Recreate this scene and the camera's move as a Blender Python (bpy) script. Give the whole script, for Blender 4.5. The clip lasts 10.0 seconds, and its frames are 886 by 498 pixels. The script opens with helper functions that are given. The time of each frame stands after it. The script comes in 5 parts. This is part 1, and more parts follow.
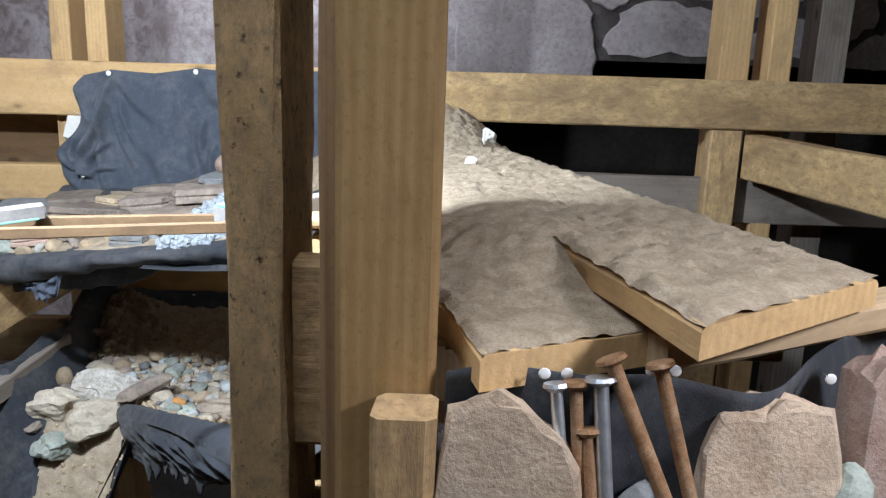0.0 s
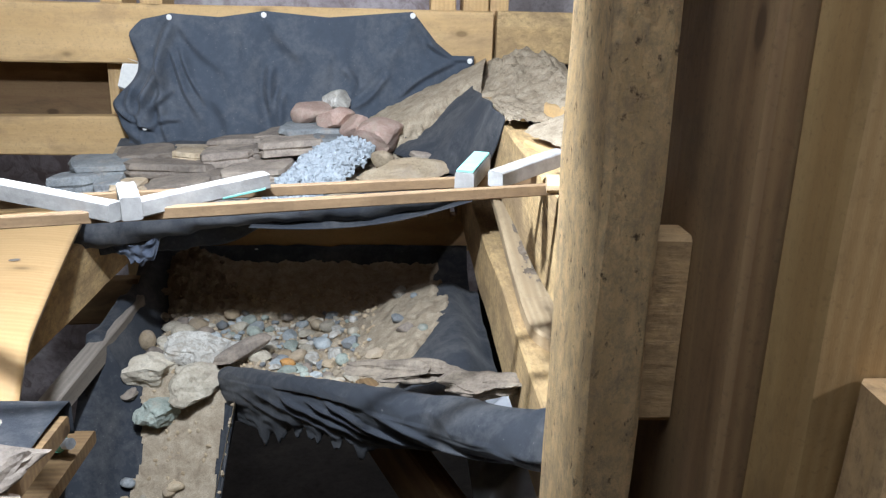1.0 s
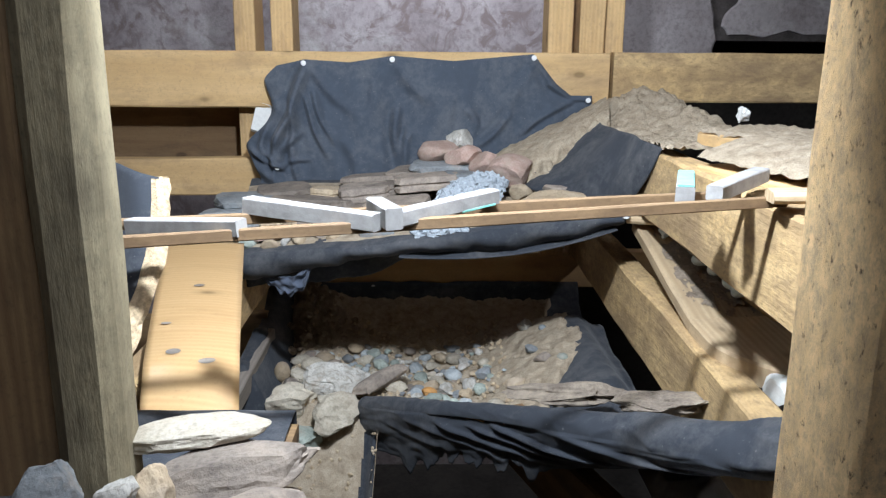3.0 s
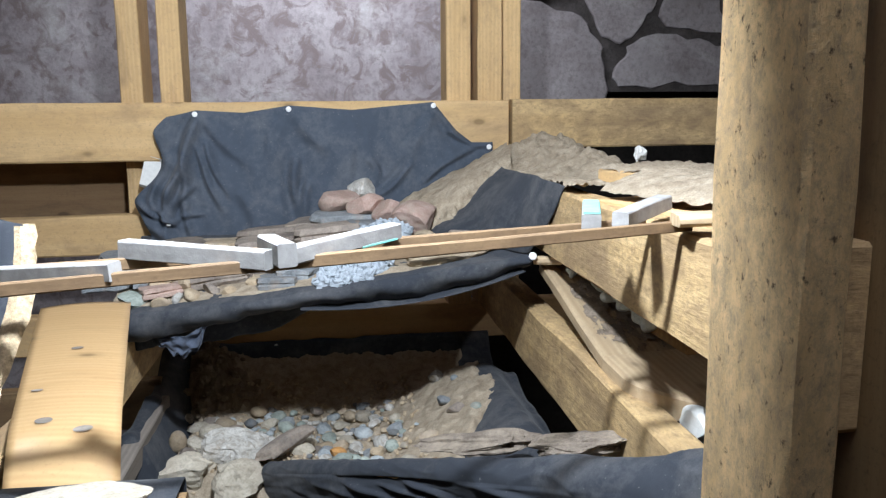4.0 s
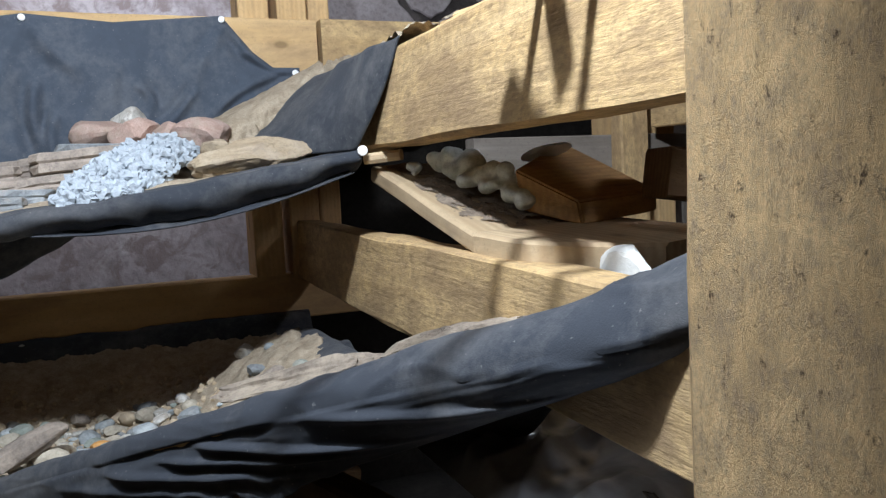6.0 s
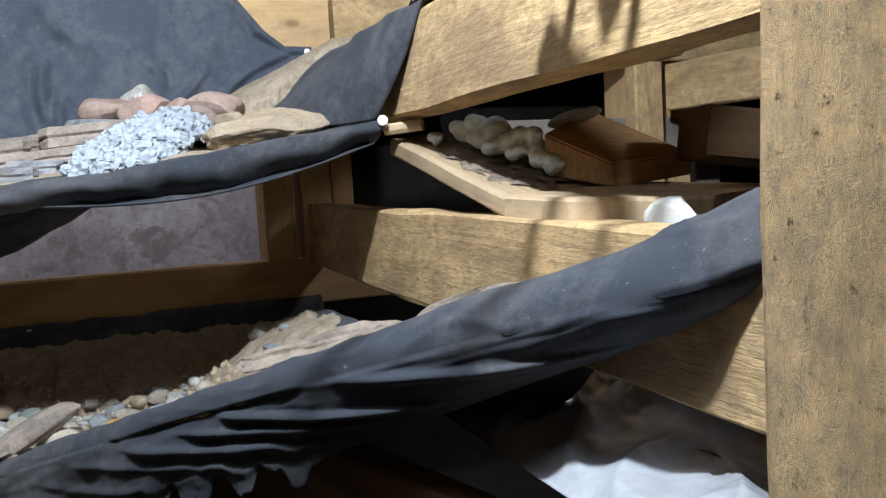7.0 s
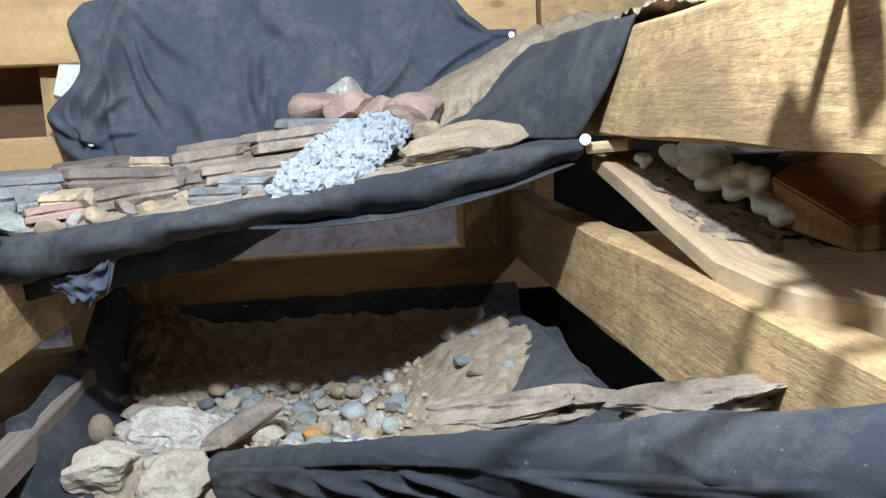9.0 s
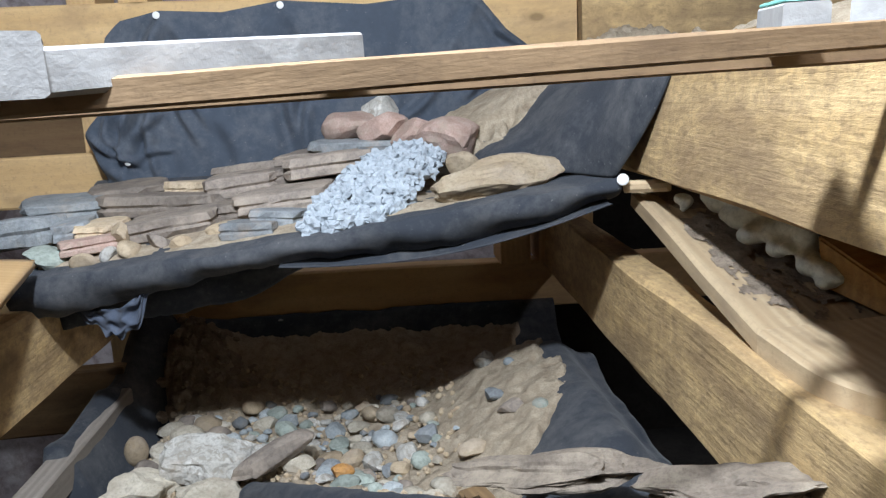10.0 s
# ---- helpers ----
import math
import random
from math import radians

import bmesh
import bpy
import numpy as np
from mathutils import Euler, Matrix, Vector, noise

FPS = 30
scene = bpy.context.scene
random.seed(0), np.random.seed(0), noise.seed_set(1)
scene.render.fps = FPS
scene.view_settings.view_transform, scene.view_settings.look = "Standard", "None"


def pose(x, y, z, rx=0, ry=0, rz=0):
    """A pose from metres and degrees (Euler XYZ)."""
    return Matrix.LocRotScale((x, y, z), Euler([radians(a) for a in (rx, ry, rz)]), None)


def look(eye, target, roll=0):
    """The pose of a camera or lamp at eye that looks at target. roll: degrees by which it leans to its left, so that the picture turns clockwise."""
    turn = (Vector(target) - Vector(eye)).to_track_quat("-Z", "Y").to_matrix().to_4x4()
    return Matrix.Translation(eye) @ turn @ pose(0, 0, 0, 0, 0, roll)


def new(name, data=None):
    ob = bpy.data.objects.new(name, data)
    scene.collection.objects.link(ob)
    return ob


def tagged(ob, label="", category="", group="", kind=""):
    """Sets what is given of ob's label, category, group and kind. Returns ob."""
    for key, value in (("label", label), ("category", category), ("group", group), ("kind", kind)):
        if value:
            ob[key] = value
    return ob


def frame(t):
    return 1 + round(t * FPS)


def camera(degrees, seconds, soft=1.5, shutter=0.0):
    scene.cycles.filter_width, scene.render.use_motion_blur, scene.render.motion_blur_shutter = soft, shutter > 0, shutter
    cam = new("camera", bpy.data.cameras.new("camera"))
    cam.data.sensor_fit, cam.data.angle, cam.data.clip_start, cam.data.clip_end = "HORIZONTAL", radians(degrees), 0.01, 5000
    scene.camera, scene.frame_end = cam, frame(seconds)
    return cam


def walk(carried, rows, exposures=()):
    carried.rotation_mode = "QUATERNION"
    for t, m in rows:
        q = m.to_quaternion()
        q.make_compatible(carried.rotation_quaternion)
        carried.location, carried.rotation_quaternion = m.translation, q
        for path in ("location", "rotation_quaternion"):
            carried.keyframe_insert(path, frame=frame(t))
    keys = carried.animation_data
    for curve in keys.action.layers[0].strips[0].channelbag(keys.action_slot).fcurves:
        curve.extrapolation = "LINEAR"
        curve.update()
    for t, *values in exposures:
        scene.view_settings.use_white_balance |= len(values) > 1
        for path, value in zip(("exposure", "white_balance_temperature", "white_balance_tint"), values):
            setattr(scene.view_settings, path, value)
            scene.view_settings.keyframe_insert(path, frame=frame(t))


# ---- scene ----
cam = camera(59.2, 10.0, 1.3)
PATH = [
    (0, (0.093, 0.031, 1.354), (0.068, 1.978, 0.898), 1.9),
    (0.5, (-0.047, 0.051, 1.366), (-0.001, 1.968, 0.797), 2.1),
    (1, (-0.177, 0.067, 1.365), (-0.052, 1.968, 0.753), 1.5),
    (1.5, (-0.26, 0.052, 1.342), (-0.064, 1.946, 0.732), -0.2),
    (1.7, (-0.281, 0.038, 1.342), (-0.063, 1.933, 0.743), -0.4),
    (2, (-0.3, 0.034, 1.323), (-0.078, 1.941, 0.761), -0.1),
    (2.5, (-0.336, 0.026, 1.339), (-0.227, 1.95, 0.805), 0.5),
    (2.7, (-0.349, 0.029, 1.34), (-0.311, 1.96, 0.821), 0.5),
    (3.8, (-0.346, 0.052, 1.311), (-0.223, 2.017, 0.962), 0.1),
    (4, (-0.341, 0.068, 1.306), (-0.066, 2.022, 0.979), -0.5),
    (4.5, (-0.318, 0.138, 1.271), (0.274, 2.025, 0.973), -0.2),
    (5, (-0.306, 0.219, 1.227), (0.361, 2.088, 0.982), -0.3),
    (5.5, (-0.296, 0.281, 1.141), (0.392, 2.149, 0.944), -1.3),
    (5.7, (-0.299, 0.3, 1.106), (0.411, 2.16, 0.922), -2.1),
    (6.8, (-0.313, 0.347, 1.027), (0.477, 2.179, 0.881), -3.2),
    (7, (-0.32, 0.352, 1.032), (0.426, 2.201, 0.872), -3.2),
    (7.5, (-0.333, 0.365, 1.04), (0.263, 2.261, 0.821), -3.7),
    (8, (-0.343, 0.36, 1.067), (0.161, 2.277, 0.803), -3.8),
    (8.5, (-0.335, 0.362, 1.102), (0.058, 2.3, 0.798), -3.5),
    (9, (-0.293, 0.402, 1.133), (-0.059, 2.361, 0.806), -2.5),
    (9.5, (-0.27, 0.428, 1.149), (-0.11, 2.391, 0.801), -1.9),
    (10, (-0.276, 0.428, 1.194), (-0.155, 2.386, 0.809), -2.5),
]
walk(cam, [(t, look(eye, target, roll)) for t, eye, target, roll in PATH], [(0, 0.36), (1.0, 0.20), (2.0, 0.05), (5.0, 0.08), (7.0, 0.42), (8.5, 0.46), (9.5, 0.34), (10.0, 0.14)])

# ---- light ----
world = bpy.data.worlds.new("world")
scene.world = world
world.use_nodes = True
world.node_tree.nodes["Background"].inputs[0].default_value = (0.75, 0.82, 1.0, 1)
world.node_tree.nodes["Background"].inputs[1].default_value = 0.0


def lamp(name, kind, energy, color, m, size=0.1, cone=None, blend=0.3):
    d = bpy.data.lights.new(name, kind)
    d.energy, d.color = energy, color
    if kind == "SPOT":
        d.spot_size, d.spot_blend, d.shadow_soft_size = radians(cone), blend, size
    elif kind == "AREA":
        d.size = size
    else:
        d.shadow_soft_size = size
    ob = new(name, d)
    ob.matrix_world = m
    return ob


lamp("work_lamp", "SPOT", 48, (0.77, 0.865, 1.0), look((-0.355, 0.545, 1.64), (-0.33, 1.4, 1.0)), 0.022, 128, 0.4)
# added fill that brightens the back-left beam; no lamp is known there
lamp("back_left_fill", "POINT", 4.0, (0.76, 0.86, 1.0), pose(-0.95, 0.98, 1.78), 0.05)
# unseen spot added to lift the right-hand planks and flagstones
lamp("front_right_fill", "SPOT", 17, (0.88, 0.89, 1.0), look((0.68, 0.14, 1.58), (0.31, 0.50, 1.17)), 0.05, 72, 0.9)
# broad unseen fill added overhead for tray, shelf and post fronts
lamp("overhead_fill", "AREA", 12.5, (0.80, 0.87, 1.0), look((-0.20, 0.20, 2.2), (-0.10, 0.9, 0.0)), 0.7)
# added fill behind the beam, aimed at the upper back wall
lamp("wall_fill", "SPOT", 76, (0.78, 0.86, 1.0), look((-0.35, 1.86, 2.25), (-0.35, 2.39, 1.75)), 0.2, 115, 1.0)

# ---- materials ----


def ramp(nt, fac, cols, pos=None):
    r = nt.nodes.new("ShaderNodeValToRGB")
    n = len(cols)
    while len(r.color_ramp.elements) < n:
        r.color_ramp.elements.new(0.5)
    for i, c in enumerate(cols):
        e = r.color_ramp.elements[i]
        e.position = pos[i] if pos else 0.3 + 0.4 * i / max(1, n - 1)
        e.color = (*c, 1)
    nt.links.new(fac, r.inputs[0])
    return r.outputs[0]


def noise_node(nt, vec, scale, detail=6.0, rough=0.6, dist=0.0):
    n = nt.nodes.new("ShaderNodeTexNoise")
    n.inputs["Scale"].default_value, n.inputs["Detail"].default_value = scale, detail
    n.inputs["Roughness"].default_value, n.inputs["Distortion"].default_value = rough, dist
    nt.links.new(vec, n.inputs["Vector"])
    return n.outputs["Fac"]


def mixed(nt, fac, a, b, blend="MIX"):
    m = nt.nodes.new("ShaderNodeMix")
    m.data_type, m.blend_type = "RGBA", blend
    for sock, v in ((m.inputs[0], fac), (m.inputs[6], a), (m.inputs[7], b)):
        if isinstance(v, (int, float)):
            sock.default_value = v
        elif isinstance(v, tuple):
            sock.default_value = (*v, 1)
        else:
            nt.links.new(v, sock)
    return m.outputs[2]


def begin(name, rough, spec=0.3):
    m = bpy.data.materials.new(name)
    m.use_nodes = True
    nt = m.node_tree
    b = nt.nodes["Principled BSDF"]
    b.inputs["Roughness"].default_value = rough
    b.inputs["Specular IOR Level"].default_value = spec
    tc = nt.nodes.new("ShaderNodeTexCoord")
    oi = nt.nodes.new("ShaderNodeObjectInfo")
    mul = nt.nodes.new("ShaderNodeVectorMath")
    mul.operation = "SCALE"
    mul.inputs[0].default_value = (7.3, 3.1, 5.7)
    nt.links.new(oi.outputs["Random"], mul.inputs["Scale"])
    add = nt.nodes.new("ShaderNodeVectorMath")
    nt.links.new(tc.outputs["Object"], add.inputs[0])
    nt.links.new(mul.outputs[0], add.inputs[1])
    return m, nt, b, add.outputs[0], oi.outputs["Random"]


def stretched(nt, vec, s):
    mp = nt.nodes.new("ShaderNodeMapping")
    mp.inputs["Scale"].default_value = s
    nt.links.new(vec, mp.inputs["Vector"])
    return mp.outputs[0]


def bumped(nt, b, h, strength, dist):
    n = nt.nodes.new("ShaderNodeBump")
    n.inputs["Strength"].default_value, n.inputs["Distance"].default_value = strength, dist
    nt.links.new(h, n.inputs["Height"])
    nt.links.new(n.outputs[0], b.inputs["Normal"])


def wood(name, light, dark, stain, dirt=0.5, rough=0.75, bump=0.5, knots=True, dust=None, mottle=0.0):
    m, nt, b, vec, rnd = begin(name, rough)
    g = noise_node(nt, stretched(nt, vec, (3, 55, 55)), 1.0, 6, 0.65, 0.6)
    rings = nt.nodes.new("ShaderNodeTexWave")
    rings.wave_type = "BANDS"
    rings.bands_direction = "Y"
    rings.inputs["Scale"].default_value, rings.inputs["Distortion"].default_value = 1.0, 13.0
    rings.inputs["Detail"].default_value, rings.inputs["Detail Scale"].default_value = 2.0, 0.35
    nt.links.new(stretched(nt, vec, (2.5, 38, 30)), rings.inputs["Vector"])
    fac = nt.nodes.new("ShaderNodeMath")
    fac.operation = "MULTIPLY_ADD"
    fac.inputs[1].default_value = 0.24
    nt.links.new(rings.outputs["Fac"], fac.inputs[0])
    half = nt.nodes.new("ShaderNodeMath")
    half.operation = "MULTIPLY"
    half.inputs[1].default_value = 0.82
    nt.links.new(g, half.inputs[0])
    nt.links.new(half.outputs[0], fac.inputs[2])
    col = ramp(nt, fac.outputs[0], [light, tuple((p + q) / 2 for p, q in zip(light, dark)), dark], [0.3, 0.5, 0.78])
    big = noise_node(nt, stretched(nt, vec, (6, 16, 16)), 1.0, 5, 0.65, 0.4)
    bigf = ramp(nt, big, [(0, 0, 0), (1, 1, 1)], [0.62 - 0.25 * dirt, 0.85 - 0.2 * dirt])
    col = mixed(nt, bigf, col, stain)
    fine = noise_node(nt, vec, 210.0, 3, 0.7)
    col = mixed(nt, ramp(nt, fine, [(0, 0, 0), (0.5, 0.5, 0.5)], [0.55, 0.75]), col, stain)
    if knots:
        v = nt.nodes.new("ShaderNodeTexVoronoi")
        v.inputs["Scale"].default_value = 1.0
        nt.links.new(stretched(nt, vec, (7.5, 15, 15)), v.inputs["Vector"])
        k = ramp(nt, v.outputs["Distance"], [(0.85, 0.85, 0.85), (0.25, 0.25, 0.25), (0, 0, 0)], [0.07, 0.11, 0.2])
        col = mixed(nt, k, col, tuple(c * 0.38 for c in dark))
    if mottle:
        d = noise_node(nt, stretched(nt, vec, (28, 36, 36)), 1.0, 10, 0.78, 0.7)
        col = mixed(nt, ramp(nt, d, [(0, 0, 0), (mottle, mottle, mottle)], [0.40, 0.82]), col, stain)
        d = noise_node(nt, stretched(nt, vec, (7, 9, 9)), 1.0, 6, 0.7, 0.2)
        col = mixed(nt, ramp(nt, d, [(0, 0, 0), (mottle * 0.6, mottle * 0.6, mottle * 0.6)], [0.48, 0.66]), col, tuple(0.5 * (p + q) for p, q in zip(stain, dark)))
        d = noise_node(nt, stretched(nt, vec, (70, 140, 140)), 1.0, 4, 0.7)
        col = mixed(nt, ramp(nt, d, [(0, 0, 0), (mottle, mottle, mottle)], [0.50, 0.82]), col, stain)
    if dust:
        d = noise_node(nt, vec, 26.0, 8, 0.7, 0.3)
        col = mixed(nt, ramp(nt, d, [(0, 0, 0), (1, 1, 1)], [0.37, 0.54]), col, dust)
    if mottle > 0.9:
        d = noise_node(nt, stretched(nt, vec, (5, 12, 12)), 1.0, 8, 0.72, 0.6)
        col = mixed(nt, ramp(nt, d, [(0, 0, 0), (0.75, 0.75, 0.75)], [0.50, 0.66]), col, tuple(1.25 * c for c in stain))
    tone = nt.nodes.new("ShaderNodeHueSaturation")
    vr = nt.nodes.new("ShaderNodeMapRange")
    vr.inputs["To Min"].default_value, vr.inputs["To Max"].default_value = 0.86, 1.12
    nt.links.new(rnd, vr.inputs["Value"])
    nt.links.new(vr.outputs[0], tone.inputs["Value"])
    nt.links.new(col, tone.inputs["Color"])
    nt.links.new(tone.outputs[0], b.inputs["Base Color"])
    hh = mixed(nt, 0.5, g, noise_node(nt, stretched(nt, vec, (30, 110, 110)), 1.0, 5, 0.7))
    bumped(nt, b, hh, bump, 0.003)
    return m


def stone(name, cols, scale=22.0, rough=0.85, bump=0.6, dust=(0.40, 0.33, 0.26), dusty=0.4, vary=0.25, spots=None):
    m, nt, b, vec, rnd = begin(name, rough, 0.25)
    n1 = noise_node(nt, vec, scale, 8, 0.65, 0.5)
    col = ramp(nt, n1, cols)
    fine = noise_node(nt, vec, scale * 9, 4, 0.7)
    col = mixed(nt, ramp(nt, fine, [(0, 0, 0), (0.55, 0.55, 0.55)], [0.45, 0.7]), col, tuple(c * 0.6 for c in cols[0]))
    if spots:
        sp = noise_node(nt, vec, scale * 3.2, 5, 0.6, 1.0)
        col = mixed(nt, ramp(nt, sp, [(0, 0, 0), (1, 1, 1)], [0.5, 0.6]), col, spots)
    d = noise_node(nt, vec, scale * 0.8, 7, 0.7)
    col = mixed(nt, ramp(nt, d, [(0, 0, 0), (1, 1, 1)], [0.62 - 0.3 * dusty, 0.9 - 0.3 * dusty]), col, dust)
    tone = nt.nodes.new("ShaderNodeHueSaturation")
    vr = nt.nodes.new("ShaderNodeMapRange")
    vr.inputs["To Min"].default_value, vr.inputs["To Max"].default_value = 1 - vary, 1 + vary
    nt.links.new(rnd, vr.inputs["Value"])
    nt.links.new(vr.outputs[0], tone.inputs["Value"])
    nt.links.new(col, tone.inputs["Color"])
    nt.links.new(tone.outputs[0], b.inputs["Base Color"])
    bumped(nt, b, mixed(nt, 0.5, n1, fine), bump, 0.004)
    return m


def cloth_mat(name, base, dust, amount):
    m, nt, b, vec, rnd = begin(name, 0.85, 0.2)
    b.inputs["Sheen Weight"].default_value, b.inputs["Sheen Roughness"].default_value = 0.08, 0.5
    n1 = noise_node(nt, vec, 9.0, 7, 0.65, 0.8)
    n2 = noise_node(nt, vec, 70.0, 6, 0.75)
    col = mixed(nt, n2, base, tuple(c * 1.5 for c in base))
    fac = ramp(nt, mixed(nt, 0.35, n1, n2), [(0, 0, 0), (amount, amount, amount)], [0.47, 0.72])
    col = mixed(nt, fac, col, dust)
    specks = noise_node(nt, vec, 260.0, 2, 0.5)
    col = mixed(nt, ramp(nt, specks, [(0, 0, 0), (0.5, 0.5, 0.5)], [0.70, 0.76]), col, dust)
    nt.links.new(col, b.inputs["Base Color"])
    bumped(nt, b, mixed(nt, 0.6, n2, noise_node(nt, vec, 900.0, 2)), 0.35, 0.0015)
    return m


def plain(name, col, rough=0.5, metal=0.0, bump=0.15, scale=60.0, vary=0.25, spec=0.4):
    m, nt, b, vec, rnd = begin(name, rough, spec)
    b.inputs["Metallic"].default_value = metal
    n = noise_node(nt, vec, scale, 6, 0.65)
    c = ramp(nt, n, [tuple(v * (1 - vary) for v in col), col, tuple(min(1, v * (1 + vary)) for v in col)])
    nt.links.new(c, b.inputs["Base Color"])
    bumped(nt, b, n, bump, 0.002)
    return m


PINE = wood("pine", (0.70, 0.475, 0.235), (0.59, 0.38, 0.17), (0.33, 0.22, 0.12), 0.4, 0.75, 0.5, True, None, 0.3)
PINE_ROUGH = wood("rough_pine", (0.74, 0.52, 0.26), (0.66, 0.445, 0.205), (0.24, 0.16, 0.09), 0.5, 0.85, 1.0, False, None, 0.95)
PINE_POST = wood("weathered_pine", (0.57, 0.385, 0.195), (0.47, 0.305, 0.145), (0.14, 0.093, 0.053), 0.5, 0.9, 0.9, True, None, 0.9)
PINE_BROWN = wood("brown_pine", (0.47, 0.315, 0.14), (0.34, 0.205, 0.08), (0.19, 0.115, 0.05), 0.45, 0.65, 0.4, True, None, 0.3)
PINE_GREEN = wood("green_stained_pine", (0.36, 0.305, 0.19), (0.28, 0.23, 0.14), (0.12, 0.10, 0.065), 0.5, 0.9, 0.9, True, None, 0.7)
PINE_DARK = wood("dark_pine", (0.27, 0.175, 0.085), (0.17, 0.10, 0.05), (0.09, 0.06, 0.035), 0.5)
PINE_PALE = wood("pale_pine", (0.62, 0.475, 0.295), (0.45, 0.315, 0.18), (0.33, 0.245, 0.16), 0.4, 0.7, 0.4, True, None, 0.35)


def weathered(name, light, mid, grey, pit):
    """Old rough timber: pale patches, grey dirt, dark pits and loose fibres."""
    m, nt, b, vec, rnd = begin(name, 0.92, 0.2)
    big = noise_node(nt, stretched(nt, vec, (9, 16, 16)), 1.0, 7, 0.7, 0.8)
    fine = noise_node(nt, stretched(nt, vec, (55, 75, 75)), 1.0, 11, 0.85, 0.1)
    fibre = noise_node(nt, stretched(nt, vec, (20, 210, 210)), 1.0, 4, 0.7, 0.3)
    col = mixed(nt, ramp(nt, big, [(0, 0, 0), (1, 1, 1)], [0.40, 0.62]), light, mid)
    col = mixed(nt, ramp(nt, fine, [(0, 0, 0), (0.8, 0.8, 0.8)], [0.43, 0.63]), col, grey)
    col = mixed(nt, ramp(nt, fibre, [(0, 0, 0), (0.55, 0.55, 0.55)], [0.50, 0.68]), col, mid)
    pits = noise_node(nt, stretched(nt, vec, (75, 120, 120)), 1.0, 6, 0.75, 0.2)
    col = mixed(nt, ramp(nt, pits, [(0, 0, 0), (0.9, 0.9, 0.9)], [0.58, 0.67]), col, pit)
    nt.links.new(col, b.inputs["Base Color"])
    bumped(nt, b, mixed(nt, 0.5, fine, pits), 1.0, 0.016)
    return m


OLD_POST = weathered("old_post_timber", (0.84, 0.575, 0.29), (0.64, 0.43, 0.21), (0.31, 0.235, 0.155), (0.08, 0.05, 0.03))
STRIP = wood("strip_wood", (0.37, 0.245, 0.135), (0.27, 0.17, 0.088), (0.14, 0.088, 0.052), 0.6, 0.7, 0.3, False, None, 0.5)
WHITEWOOD = plain("whitewashed_wood", (0.34, 0.33, 0.315), 0.7, 0, 0.4, 60, 0.22)
VARNISH = wood("varnished_ply", (0.66, 0.44, 0.22), (0.58, 0.36, 0.165), (0.48, 0.29, 0.13), 0.2, 0.28, 0.08, True)
GREYBOARD = wood("grey_board", (0.30, 0.26, 0.22), (0.20, 0.17, 0.14), (0.13, 0.11, 0.09), 0.5)
CLOTH = cloth_mat("black_fabric", (0.027, 0.031, 0.038), (0.21, 0.20, 0.185), 0.42)
CLOTH_MID = cloth_mat("grey_black_fabric", (0.050, 0.061, 0.078), (0.23, 0.225, 0.22), 0.42)
CLOTH_BLUE = cloth_mat("faded_fabric", (0.060, 0.073, 0.10), (0.18, 0.18, 0.18), 0.3)
SOIL = stone("sandy_soil", [(0.29, 0.225, 0.155), (0.43, 0.35, 0.25), (0.54, 0.45, 0.335)], 55, 0.95, 1.0, (0.42, 0.345, 0.255), 0.3, 0.0)
SOIL_MID = stone("brown_soil", [(0.19, 0.145, 0.105), (0.27, 0.21, 0.155), (0.35, 0.28, 0.21)], 40, 0.95, 1.0, (0.38, 0.31, 0.235), 0.3, 0.0)
SLATE = stone("brown_slate", [(0.17, 0.14, 0.115), (0.25, 0.21, 0.175), (0.33, 0.275, 0.22)], 26, dusty=0.5)
SLATE_BLUE = stone("grey_slate", [(0.17, 0.18, 0.185), (0.24, 0.255, 0.26), (0.32, 0.33, 0.32)], 26, dusty=0.3)
TAN = stone("tan_stone", [(0.36, 0.27, 0.17), (0.46, 0.36, 0.24), (0.54, 0.44, 0.31)], 24)
FLAG = stone("sandstone_flag", [(0.44, 0.32, 0.22), (0.56, 0.43, 0.31), (0.66, 0.53, 0.40)], 30)
PINK = stone("pink_granite", [(0.33, 0.215, 0.17), (0.43, 0.30, 0.245), (0.52, 0.39, 0.33)], 55, dusty=0.5)
WHITE_STONE = stone("white_stone", [(0.40, 0.375, 0.325), (0.54, 0.515, 0.46), (0.66, 0.64, 0.59)], 30, spots=(0.36, 0.33, 0.28), dusty=0.3)
CREAM = stone("cream_rock", [(0.34, 0.295, 0.225), (0.46, 0.41, 0.32), (0.56, 0.51, 0.42)], 26, dusty=0.4)
GREEN_STONE = stone("green_stone", [(0.24, 0.27, 0.23), (0.34, 0.38, 0.33), (0.43, 0.46, 0.40)], 28, dusty=0.3)
PEBBLE_BLUE = stone("blue_grey_pebble", [(0.30, 0.33, 0.34), (0.40, 0.43, 0.43), (0.50, 0.52, 0.50)], 40, dusty=0.2)
PULP = plain("paper_pulp", (0.38, 0.42, 0.45), 0.95, 0, 0.8, 130, 0.22, 0.1)
FOAM = stone("expanding_foam", [(0.70, 0.75, 0.69), (0.82, 0.86, 0.80), (0.88, 0.90, 0.84)], 20, 0.45, 0.3, (0.24, 0.16, 0.09), 0.0, 0.0)
WHITEFOAM = plain("white_foam", (0.70, 0.69, 0.645), 0.8, 0, 0.4, 120, 0.08, 0.2)
CYAN = plain("turquoise_paint", (0.24, 0.66, 0.58), 0.6, 0, 0.2, 80, 0.15)
STEEL = plain("zinc_steel", (0.62, 0.66, 0.70), 0.38, 0.85, 0.2, 90, 0.25)
